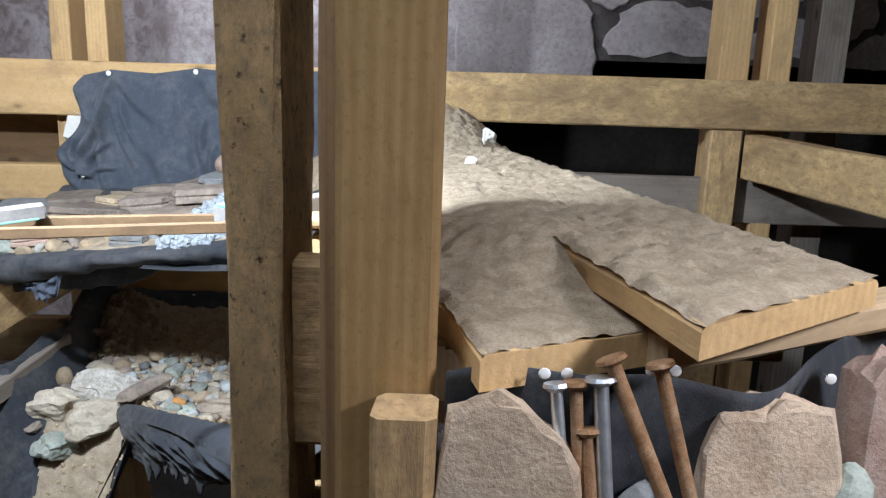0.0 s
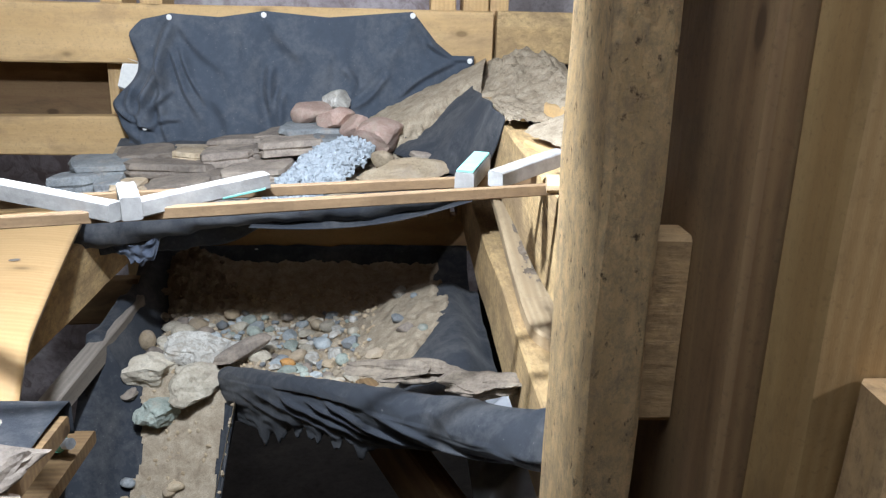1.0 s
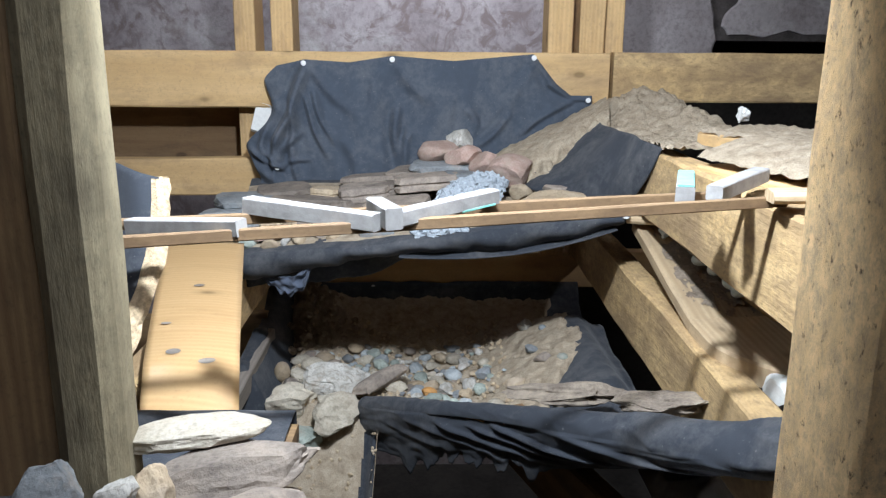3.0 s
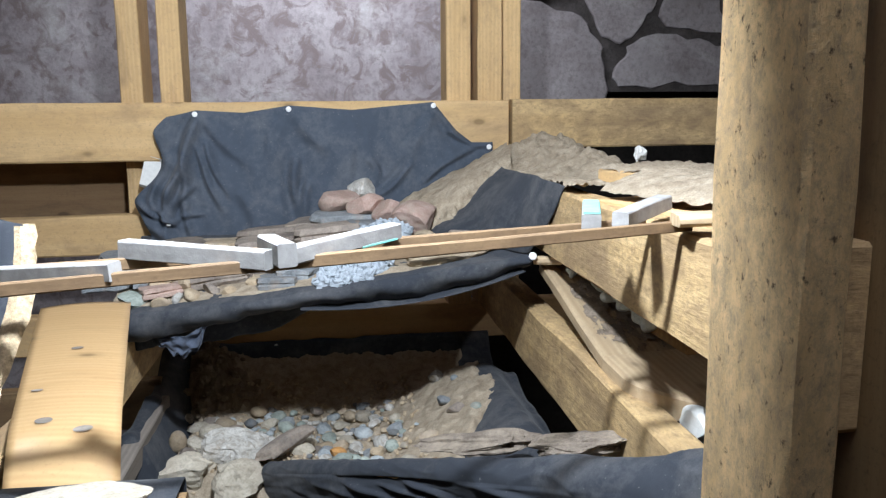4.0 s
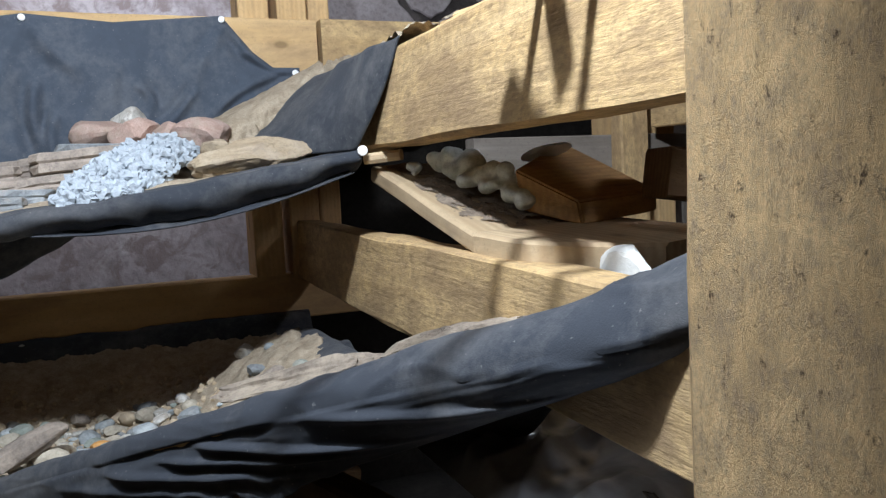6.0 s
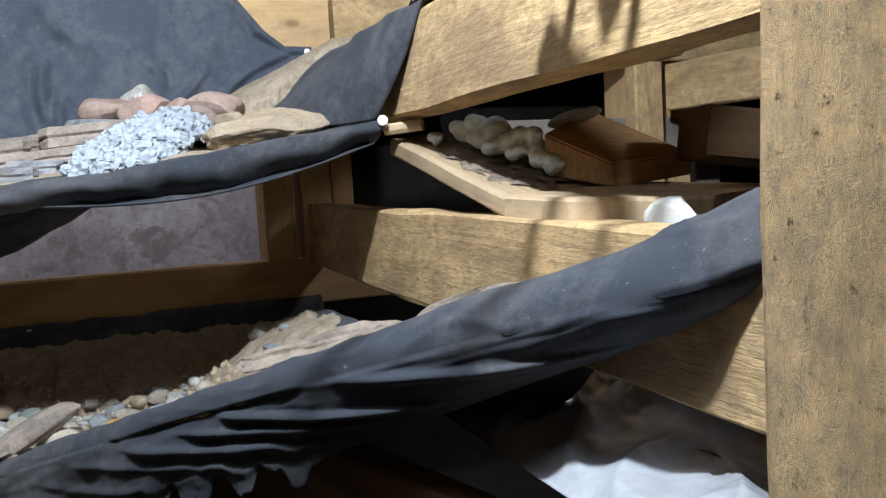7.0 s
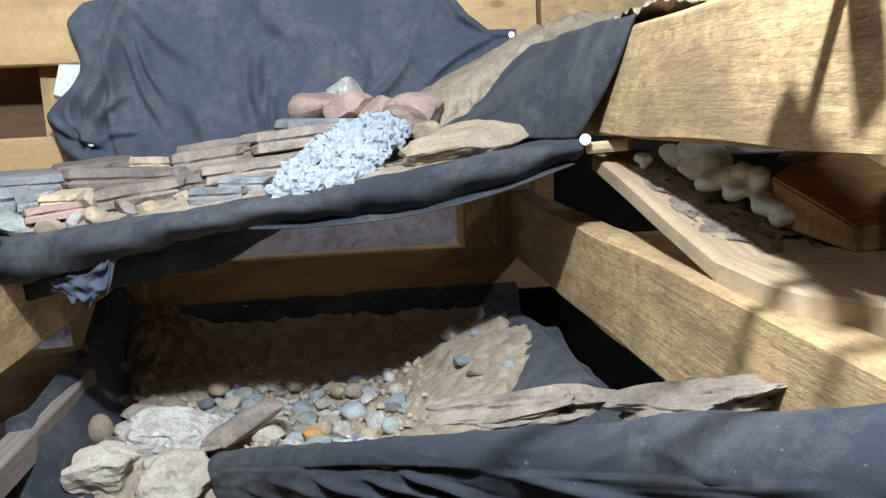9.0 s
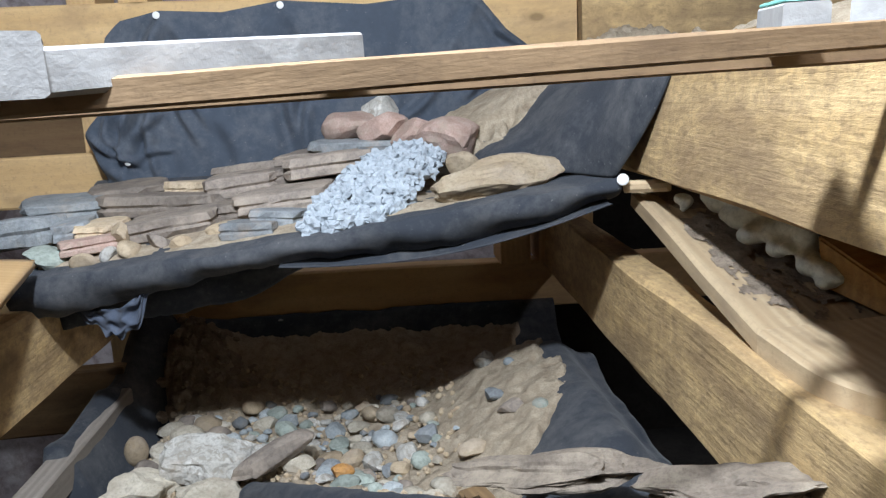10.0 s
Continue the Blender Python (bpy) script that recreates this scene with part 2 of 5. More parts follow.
RUST = stone("rusty_steel", [(0.17, 0.085, 0.04), (0.29, 0.16, 0.08), (0.38, 0.25, 0.15)], 90, 0.7, 0.4, (0.36, 0.29, 0.23), 0.2, 0.15)
TACKHEAD = plain("white_tack", (0.80, 0.80, 0.78), 0.35, 0, 0.05, 60, 0.05)
PLASTIC = plain("plastic_sheet", (0.36, 0.37, 0.39), 0.25, 0, 0.1, 30, 0.2, 0.6)
CORK = plain("burlap_edge", (0.50, 0.38, 0.24), 0.95, 0, 1.0, 220, 0.4, 0.1)
PLASTER = stone("old_plaster", [(0.20, 0.165, 0.165), (0.30, 0.26, 0.26), (0.40, 0.36, 0.355)], 5.0, 0.95, 1.0, (0.52, 0.50, 0.48), 0.3, 0.0, (0.19, 0.15, 0.145))
MORTAR = stone("dark_mortar", [(0.045, 0.038, 0.035), (0.07, 0.06, 0.055), (0.11, 0.095, 0.09)], 14.0, 0.95, 1.0, (0.14, 0.12, 0.11), 0.3, 0.0)
RUBBLE = stone("wall_stone", [(0.23, 0.195, 0.19), (0.34, 0.30, 0.295), (0.45, 0.41, 0.40)], 8.0, 0.95, 1.0, (0.36, 0.33, 0.32), 0.3, 0.12)
# near-black colour that holds the deep shade of the floor and wall opening
DEEP_SHADE = stone("deep_shade", [(0.022, 0.019, 0.016), (0.034, 0.029, 0.025), (0.05, 0.043, 0.036)], 6.0, 0.95, 0.6, (0.05, 0.043, 0.035), 0.3, 0.0)
DRIFT = stone("driftwood_grey", [(0.15, 0.12, 0.095), (0.25, 0.205, 0.16), (0.34, 0.285, 0.22)], 26, 0.9, 0.8, (0.42, 0.35, 0.26), 0.4, 0.1)
SCREW = plain("dark_screw", (0.05, 0.045, 0.04), 0.5, 0.7)
GLASSGREEN = plain("green_bottle_plastic", (0.10, 0.30, 0.22), 0.2, 0, 0.1, 40, 0.3, 0.6)

# ---- builders ----


def put(name, bm, mat, smooth=False, parent=None):
    me = bpy.data.meshes.new(name)
    bm.to_mesh(me)
    bm.free()
    me.materials.append(mat)
    if smooth:
        for p in me.polygons:
            p.use_smooth = True
    ob = new(name, me)
    if parent:
        ob.parent = parent
    return ob


def part(name, bm, mat, parent, label="", smooth=False):
    ob = put(name, bm, mat, smooth, parent)
    return tagged(ob, label)


def bar_mesh(L, w, h, n=14, jit=0.0012, bev=0.003, seed=0, bow=0.0, taper=1.0):
    """A sawn bar along x, centred, with eased and slightly uneven edges."""
    bm = bmesh.new()
    bev = min(bev, w * 0.3, h * 0.3)
    sec = []
    for sy, sz in ((1, 1), (-1, 1), (-1, -1), (1, -1)):
        a, b = (sy * (w / 2 - bev), sz * h / 2), (sy * w / 2, sz * (h / 2 - bev))
        sec += [b, a] if sy * sz > 0 else [a, b]
    rings = []
    for i in range(n + 1):
        u = i / n
        x = (u - 0.5) * L
        ring = []
        for k, (y, z) in enumerate(sec):
            q = Vector((x * 9 + seed * 3.7, y * 20 + k, z * 20))
            s = 1 + (taper - 1) * u
            dy, dz = noise.noise(q) * jit, noise.noise(q + Vector((5, 9, 2))) * jit
            ring.append(bm.verts.new((x, y * s + dy, z * s + dz + bow * (1 - (2 * u - 1) ** 2))))
        rings.append(ring)
    for a, b in zip(rings, rings[1:]):
        for k in range(8):
            bm.faces.new((a[k], a[(k + 1) % 8], b[(k + 1) % 8], b[k]))
    bm.faces.new(rings[0][::-1])
    bm.faces.new(rings[-1])
    bmesh.ops.recalc_face_normals(bm, faces=bm.faces)
    return bm


def frame_of(p0, p1, up=(0, 0, 1)):
    p0, p1 = Vector(p0), Vector(p1)
    x = (p1 - p0).normalized()
    z = Vector(up)
    z = (z - x * z.dot(x)).normalized()
    y = z.cross(x)
    m = Matrix((x, y, z)).transposed().to_4x4()
    m.translation = (p0 + p1) / 2
    return m


COUNT = [0]


def beam(name, p0, p1, w, h, mat, label="", category="timber", group="", up=(0, 0, 1), n=14, jit=0.0012, bev=0.003, kind="", bow=0.0, taper=1.0):
    COUNT[0] += 1
    L = (Vector(p1) - Vector(p0)).length
    ob = put(name, bar_mesh(L, w, h, n, jit, bev, COUNT[0], bow, taper), mat)
    ob.matrix_world = frame_of(p0, p1, up)
    return tagged(ob, label, category, group, kind)


def post(name, x0, x1, y0, y1, z0, z1, mat, label, jit=0.002, bev=0.004):
    return beam(name, ((x0 + x1) / 2, (y0 + y1) / 2, z0), ((x0 + x1) / 2, (y0 + y1) / 2, z1), x1 - x0, y1 - y0, mat, label, "post", up=(0, 1, 0), n=60, jit=jit, bev=bev)


def rock_mesh(size, seed, cuts=9, rough=0.10, sub=3, layers=0.0):
    rnd = random.Random(seed)
    bm = bmesh.new()
    bmesh.ops.create_icosphere(bm, subdivisions=sub, radius=1)
    planes = []
    for _ in range(cuts):
        d = Vector((rnd.gauss(0, 1), rnd.gauss(0, 1), rnd.gauss(0, 1))).normalized()
        planes.append((d, rnd.uniform(0.55, 0.88)))
    off = Vector((rnd.random() * 50, rnd.random() * 50, rnd.random() * 50))
    for v in bm.verts:
        c = v.co.copy()
        for d, k in planes:
            t = c.dot(d) - k
            if t > 0:
                c -= d * t
        nrm = v.co.normalized()
        c += nrm * (noise.noise(c * 1.7 + off) * rough + noise.noise(c * 5 + off) * rough * 0.4 + noise.noise(c * 12 + off) * rough * 0.2)
        if layers:
            c.x += layers * noise.noise(Vector((0, c.z * 6, seed))) * 0.5
            c.y += layers * noise.noise(Vector((9, c.z * 6, seed))) * 0.5
        v.co = c
    lo = [min(v.co[i] for v in bm.verts) for i in range(3)]
    hi = [max(v.co[i] for v in bm.verts) for i in range(3)]
    for v in bm.verts:
        v.co = Vector([((v.co[i] - lo[i]) / (hi[i] - lo[i]) - 0.5) * size[i] for i in range(3)])
    return bm


def slab_mesh(size, seed, square=0.9):
    """A split flagstone: irregular outline, flat faces, chipped layered edge."""
    rnd = random.Random(seed)
    bm = bmesh.new()
    n = 22
    corner = [rnd.uniform(0.78, 1.0) for _ in range(7)]
    rows = []
    lev = [(-0.5, 0.92), (-0.44, 0.985), (-0.15, 1.0), (0.0, 0.95), (0.12, 1.01), (0.44, 0.98), (0.5, 0.93)]
    for z, s in lev:
        ring = []
        for i in range(n):
            a = 2 * math.pi * i / n
            c, sn = math.cos(a), math.sin(a)
            k = 1 / max(abs(c), abs(sn)) ** square
            f = a / (2 * math.pi) * 7
            j = int(f) % 7
            r = corner[j] * (1 - f % 1) + corner[(j + 1) % 7] * (f % 1)
            r *= k * s * 0.5 * (1 + 0.10 * noise.noise(Vector((c * 3, sn * 3, z * 5 + seed))) + 0.05 * noise.noise(Vector((c * 9, sn * 9, z * 9 + seed))))
            zz = z * size[2] * (1 + 0.18 * noise.noise(Vector((c * 1.5, sn * 1.5, seed + (3 if z > 0 else 0)))))
            ring.append(bm.verts.new((c * r * size[0], sn * r * size[1], zz)))
        rows.append(ring)
    for a, b in zip(rows, rows[1:]):
        for i in range(n):
            bm.faces.new((a[i], a[(i + 1) % n], b[(i + 1) % n], b[i]))
    for ring, top in ((rows[0], 0), (rows[-1], 1)):
        c = bm.verts.new(sum((v.co for v in ring), Vector()) / n + Vector((0, 0, (0.04 if top else -0.04) * size[2])))
        for i in range(n):
            q = (ring[i], ring[(i + 1) % n], c)
            bm.faces.new(q if top else q[::-1])
    return bm


def rock(name, at, size, mat, seed, label, rot=(0, 0, 0), group="", cuts=9, rough=0.10, sub=3, smooth=False, flat=False, category="stone"):
    bm = slab_mesh(size, seed, 0.9 if flat is True else flat) if flat else rock_mesh(size, seed, cuts, rough, sub)
    ob = put(name, bm, mat, smooth)
    ob.matrix_world = pose(*at, *rot)
    return tagged(ob, label, category, group)


def sheet(name, fn, nu, nv, mat, thick=0.0, keep=None, smooth=True, parent=None):
    """A surface fn(u, v) over the unit square; keep(u, v) drops cells."""
    bm = bmesh.new()
    g = [[bm.verts.new(fn(i / nu, j / nv)) for j in range(nv + 1)] for i in range(nu + 1)]
    for i in range(nu):
        for j in range(nv):
            if keep is None or keep((i + 0.5) / nu, (j + 0.5) / nv):
                bm.faces.new((g[i][j], g[i + 1][j], g[i + 1][j + 1], g[i][j + 1]))
    bmesh.ops.delete(bm, geom=[v for v in bm.verts if not v.link_faces], context="VERTS")
    ob = put(name, bm, mat, smooth, parent)
    if thick:
        s = ob.modifiers.new("thickness", "SOLIDIFY")
        s.thickness, s.offset = thick, 0
    return ob


def nz(x, y, z=0.0, s=1.0):
    return noise.noise(Vector((x * s, y * s, z * s + 0.37)))


def fbm(x, y, s=1.0, o=4, seed=0.0):
    t, a = 0.0, 1.0
    for _ in range(o):
        t += a * noise.noise(Vector((x * s, y * s, seed)))
        s, a, seed = s * 2.1, a * 0.5, seed + 3.3
    return t


def smooth01(a, b, x):
    t = min(1, max(0, (x - a) / (b - a)))
    return t * t * (3 - 2 * t)


def lerp(a, b, t):
    return a + (b - a) * t

# ---- setting ----


def wall(name, p0, p1, thick, z0, z1, mat, label):
    return beam(name, (*p0, (z0 + z1) / 2), (*p1, (z0 + z1) / 2), thick, z1 - z0, mat, label, "wall", n=8, jit=0.0, bev=0.001, kind="structure")


# left open below the stones, where the wall lies in shade
wall("wall_back", (0.09, 2.47), (2.0, 2.47), 0.16, 1.385, 2.45, MORTAR, "rough stone wall above a recess, enlarged to give shade")
wall("wall_plaster", (-2.0, 2.47), (0.09, 2.47), 0.16, 0, 2.45, PLASTER, "old grey plastered wall with whitewash remains")
# added walls behind the opening; their near-black colour stands for shade
wall("wall_hollow", (0.0, 3.0), (2.0, 3.0), 0.1, 0, 2.45, DEEP_SHADE, "added back of the opening below the stones, coloured as shade")
wall("wall_hollow_side", (0.05, 2.56), (0.05, 2.94), 0.06, 0, 2.45, DEEP_SHADE, "added side of the opening below the stones, coloured as shade")
wall("wall_left", (-2.0, -1.5), (-2.0, 2.38), 0.1, 0, 2.45, PINE_DARK, "dark timber wall closing the room")
wall("wall_right", (2.0, -1.5), (2.0, 2.38), 0.1, 0, 2.45, PINE_DARK, "dark timber wall closing the room")
wall("wall_front", (-2.0, -1.55), (2.0, -1.55), 0.1, 0, 2.45, PINE_DARK, "dark timber wall closing the room")
# shade under the tray is put into the floor's colour
tagged(sheet("floor", lambda u, v: Vector((lerp(-2, 2, u), lerp(-1.5, 3.0, v), 0.004 * nz(u * 9, v * 9))), 20, 20, DEEP_SHADE, 0.02), "bare floor with deep shade put into its near-black colour", "floor", kind="structure")
tagged(sheet("ceiling", lambda u, v: Vector((lerp(-2, 2, u), lerp(-1.5, 3.0, v), 2.45)), 4, 4, PINE_DARK, 0.03), "dark boarded ceiling above the frame", "ceiling", kind="structure")

# back frame
BEAM_LABEL = "sawn pine beam nailed across the wall studs"
beam("timber_beam", (-1.45, 1.619, 1.2865), (0.008, 1.619, 1.289), 0.038, 0.109, PINE, BEAM_LABEL, "beam", n=40)
beam("timber_beam", (0.016, 1.619, 1.297), (1.6, 1.619, 1.3), 0.038, 0.096, PINE_ROUGH, "stained pine beam butted beside the other beam", "beam", n=40)
beam("timber_beam", (-1.45, 1.62, 1.088), (-0.665, 1.62, 1.096), 0.038, 0.075, PINE, "pine rail below the back beam", "beam", n=30)
beam("timber_beam", (0.30, 1.66, 1.10), (1.6, 1.66, 1.10), 0.038, 0.092, GREYBOARD, "dusty grey rail behind the planks", "beam", n=30)
beam("timber_beam", (-1.45, 1.685, 0.885), (0.5, 1.685, 0.885), 0.038, 0.08, PINE, "lower pine beam behind the tray", "beam", n=30)
for x0, x1 in ((-0.733, -0.692), (-0.66, -0.618), (-0.109, -0.06), (-0.046, 0.004), (0.006, 0.042), (0.612, 0.672), (0.71, 0.755)):
    post("wall_stud", x0, x1, 1.642, 1.73, 0.9245 if -0.2 < x0 < 0.1 else 0, 2.44, PINE, "pale pine stud standing behind the beam", 0.001, 0.002)
post("wall_stud", 0.835, 0.90, 1.72, 1.80, 0, 2.44, GREYBOARD, "dusty grey stud standing by the stone wall", 0.001, 0.002)
post("short_post", 0.597, 0.662, 1.602, 1.640, 0.0, 1.248, PINE_ROUGH, "short pine post under the back beam", 0.0015)
beam("side_joist", (0.682, 1.60, 1.198), (0.80, 0.95, 1.195), 0.038, 0.088, PINE_ROUGH, "pine joist meeting the back post", "beam", n=24)

# ---- front posts ----
post("front_post", -0.054, -0.0155, 0.513, 0.628, 0, 2.44, OLD_POST, "rough weathered pine post with dirty faces", 0.003)
post("front_post", 0.033, 0.086, 0.412, 0.462, 0, 2.44, PINE_BROWN, "planed pine post with knots and wavy grain", 0.001)
# third post's dark wood carries the shadow cast by the first post
post("front_post", 0.016, 0.052, 0.4635, 0.638, 0, 2.44, PINE_DARK, "stud fixed behind the planed post, shadow put into its colour", 0.001)
post("front_post", -0.626, -0.574, 0.56, 0.61, 0, 2.44, PINE_GREEN, "round-edged weathered post stained green", 0.002, 0.012)
beam("spacer_block", (-0.0150, 0.553, 1.155), (0.0155, 0.553, 1.155), 0.03, 0.135, PINE_POST, "short pine block between two posts", "block", n=3)
post("corner_block", 0.056, 0.088, 0.378, 0.410, 0.9, 1.187, PINE_POST, "short square pine block fixed to the post")

# ---- right side: joists, boards ----
beam("side_beam", (-0.016, 0.632, 1.154), (-0.016, 1.60, 1.164), 0.038, 0.100, PINE_ROUGH, "rough-sawn pine beam carrying the shelf edge", "beam", n=50, jit=0.0025)
beam("side_joist", (-0.018, 0.632, 0.949), (-0.018, 1.66, 0.965), 0.038, 0.100, PINE_ROUGH, "rough-sawn lower joist beside the tray", "beam", n=50, jit=0.0025)
beam("side_joist", (-0.672, 0.80, 0.946), (-0.672, 1.665, 0.948), 0.038, 0.100, PINE_ROUGH, "pine joist beside the tray", "beam", n=40, jit=0.002)
beam("low_rail", (-0.66, 0.80, 0.795), (-0.655, 1.45, 0.81), 0.03, 0.035, GREYBOARD, "thin grey pine rail low beside the tray", "beam", n=20)
beam("low_rail", (-1.2, 1.50, 0.78), (-0.66, 1.50, 0.80), 0.03, 0.09, PINE_DARK, "dark rail low behind the joist", "beam", n=20)
# dark strip added where the brown wall lies in shade
beam("dark_board", (-1.45, 1.757, 1.18), (-0.62, 1.757, 1.18), 0.05, 0.16, PINE_DARK, "dark brown strip for the wall in shade behind the studs", "board", n=20)
post("side_post", -0.72, -0.628, 0.575, 0.605, 0, 2.44, PINE_DARK, "dark brown board post beside the weathered post")

# dusty shelf board under the beam, and the cut board at its end
beam("dusty_board", (0.028, 1.215, 1.081), (0.036, 0.935, 1.008), 0.118, 0.019, PINE_PALE, "pale pine board covered in loose dirt", "board", n=20)


def board_dirt(u, v):
    p = Vector((0.028, 1.215, 1.0905)).lerp(Vector((0.036, 0.935, 1.0175)), u)
    x = lerp(-0.059, 0.059, v)
    return p + Vector((x, 0, 0.0008 + 0.007 * max(0, fbm(x, p.y, 30, 4, 3) + 0.15) * smooth01(0.03, 0.25, v)))


tagged(sheet("board_dirt", board_dirt, 120, 60, SOIL_MID, keep=lambda u, v: v > 0.13 + 0.10 * fbm(u * 6, v * 3, 1.5, 4, 2) + 0.25 * smooth01(0.7, 1.0, u) and fbm(u * 7, v * 4, 2, 4, 6) > -0.55 + 0.75 * smooth01(0.55, 1.0, u)), "loose dark dirt lying on the pale board", "soil", kind="stuff")


def cut_board():
    bm = bmesh.new()
    n = 18
    rows = []
    for i in range(n + 1):
        u = i / n
        y = lerp(0.942, 0.775, u)
        x = -0.024 + 0.075 * max(0, u - 0.35) ** 2.2 / 0.65 ** 2.2
        top = 1.022 - 0.006 * u
        low = top - 0.036 + 0.012 * u
        rows.append([bm.verts.new(c) for c in ((x, y, low), (x, y, top - 0.003), (x + 0.003, y, top), (0.13, y + 0.01, top + 0.004), (0.13, y + 0.01, low))])
    for a, b in zip(rows, rows[1:]):
        for k in range(5):
            bm.faces.new((a[k], a[(k + 1) % 5], b[(k + 1) % 5], b[k]))
    bm.faces.new(rows[0])
    bm.faces.new(rows[-1][::-1])
    bmesh.ops.recalc_face_normals(bm, faces=bm.faces)
    ob = put("cut_board", bm, PINE_PALE)
    ob.data.transform(pose(0, 0, 0, 0, 0, 90))
    ob.matrix_world = pose(0, 0, 0, 0, 0, -90)
    return tagged(ob, "pale pine offcut with a curved sawn edge", "board")


cut_board()


def wedge():
    bm = bmesh.new()
    low = [(0.052, 0.995, 1.036), (0.075, 0.922, 1.022), (0.160, 0.925, 1.030), (0.15, 1.05, 1.06)]
    top = [(0.048, 0.998, 1.076), (0.072, 0.924, 1.044), (0.163, 0.929, 1.050), (0.14, 1.06, 1.104)]
    vs = [bm.verts.new(Vector(c) - Vector((0.07, 0.92, 1.05))) for c in low + top]
    for f in ((0, 1, 2, 3), (4, 5, 6, 7), (0, 1, 5, 4), (1, 2, 6, 5), (2, 3, 7, 6), (3, 0, 4, 7)):
        bm.faces.new([vs[k] for k in f])
    bmesh.ops.recalc_face_normals(bm, faces=bm.faces)
    bmesh.ops.bevel(bm, geom=list(bm.edges), offset=0.002, segments=2, affect="EDGES")
    mat = wood("orange_pine", (0.66, 0.42, 0.18), (0.52, 0.30, 0.12), (0.22, 0.14, 0.075), 0.5, 0.8, 0.6, False, None, 0.5)
    ob = put("wood_wedge", bm, mat)
    ob.location = (0.07, 0.92, 1.05)
    return tagged(ob, "orange pine offcut wedged under the beam", "offcut")


wedge()
beam("wood_wedge", (0.14, 0.90, 1.066), (0.25, 0.87, 1.05), 0.06, 0.045, PINE_DARK, "dark brown timber offcut behind the wedge", "offcut", n=10)
rock("white_chip", (0.100, 1.025, 1.092), (0.035, 0.06, 0.008), WHITEFOAM, 5, "thin white plaster chip on the wedge", (-14, 10, 20), cuts=6)
rock("foam_block", (0.022, 0.778, 0.996), (0.028, 0.05, 0.042), WHITEFOAM, 12, "chipped white foam offcut beside the post", (0, 10, 20), cuts=12, rough=0.05)


def foam_blob(name, balls, label):
    bm = bmesh.new()
    fr = random.Random(len(balls))
    extra = [(x + fr.gauss(0, r * 0.45), y + fr.gauss(0, r * 0.5), z + fr.gauss(0.1, 0.3) * r, r * fr.uniform(0.5, 0.75)) for x, y, z, r in balls for _ in range(2)]
    for i, (x, y, z, r) in enumerate([(x, y, z, r * 0.85) for x, y, z, r in balls] + extra):
        bmesh.ops.create_icosphere(bm, subdivisions=3, radius=r, matrix=Matrix.Translation((x, y, z)) @ Matrix.Diagonal((1, 1.15, 0.85, 1)))
    ob = put(name, bm, FOAM, True)
    r = ob.modifiers.new("blend", "REMESH")
    r.mode, r.voxel_size, r.use_smooth_shade = "VOXEL", 0.0022, True
    s = ob.modifiers.new("soften", "SMOOTH")
    s.iterations, s.factor = 10, 0.6
    return tagged(ob, label, "foam")


foam_blob("expanding_foam", [(0.022, 1.118, 1.088, 0.015), (0.030, 1.105, 1.092, 0.018), (0.026, 1.085, 1.078, 0.015), (0.038, 1.075, 1.084, 0.019), (0.030, 1.058, 1.069, 0.013), (0.040, 1.045, 1.072, 0.016), (0.034, 1.032, 1.060, 0.011), (0.050, 1.02, 1.066, 0.014), (0.046, 1.002, 1.052, 0.013), (0.052, 0.99, 1.05, 0.011), (0.049, 0.986, 1.042, 0.009)], "cured expanding foam oozing over the dusty board")
foam_blob("expanding_foam", [(0.0, 1.158, 1.087, 0.008), (0.006, 1.152, 1.085, 0.007), (0.002, 1.150, 1.081, 0.006)], "small curl of cured foam on the board")
beam("wood_chip", (-0.045, 1.185, 1.098), (-0.01, 1.16, 1.101), 0.016, 0.012, PINE_PALE, "small pale wood chip by the tack", "offcut", n=4)


# wide planks with dust, on the right
def plank(name, corners, z1, thick, mat, label):
    """A flat plank from four plan corners."""
    bm = bmesh.new()
    n = 24
    a, b, c, d = [Vector((*p, 0)) for p in corners]
    rows = []
    for i in range(n + 1):
        u = i / n
        l, r = a.lerp(d, u), b.lerp(c, u)
        w = (r - l).normalized()
        j = 0.003 * noise.noise(Vector((u * 14, z1, 1))), 0.003 * noise.noise(Vector((u * 14, z1, 7)))
        l, r = l + w * j[0], r + w * j[1]
        e = w * 0.003
        rows.append([bm.verts.new((p.x, p.y, z)) for p, z in ((l, z1 - thick), (l, z1 - 0.003), (l + e, z1), (r - e, z1), (r, z1 - 0.003), (r, z1 - thick))])
    for p, q in zip(rows, rows[1:]):
        for k in range(6):
            bm.faces.new((p[k], p[(k + 1) % 6], q[(k + 1) % 6], q[k]))
    bm.faces.new(rows[0])
    bm.faces.new(rows[-1][::-1])
    bmesh.ops.recalc_face_normals(bm, faces=bm.faces)
    ob = put(name, bm, mat)
    ob.data.transform(pose(0, 0, 0, 0, 0, -107))
    ob.matrix_world = pose(0, 0, 0, 0, 0, 107)
    return tagged(ob, label, "plank")


plank("wide_plank", ((0.109, 0.401), (0.228, 0.458), (0.115, 0.99), (-0.030, 0.95)), 1.213, 0.020, PINE, "thick pine plank buried under dust")
plank("wide_plank", ((0.212, 0.383), (0.350, 0.488), (0.16, 1.16), (0.02, 1.10)), 1.238, 0.017, PINE, "pine plank with bright end grain under dust")
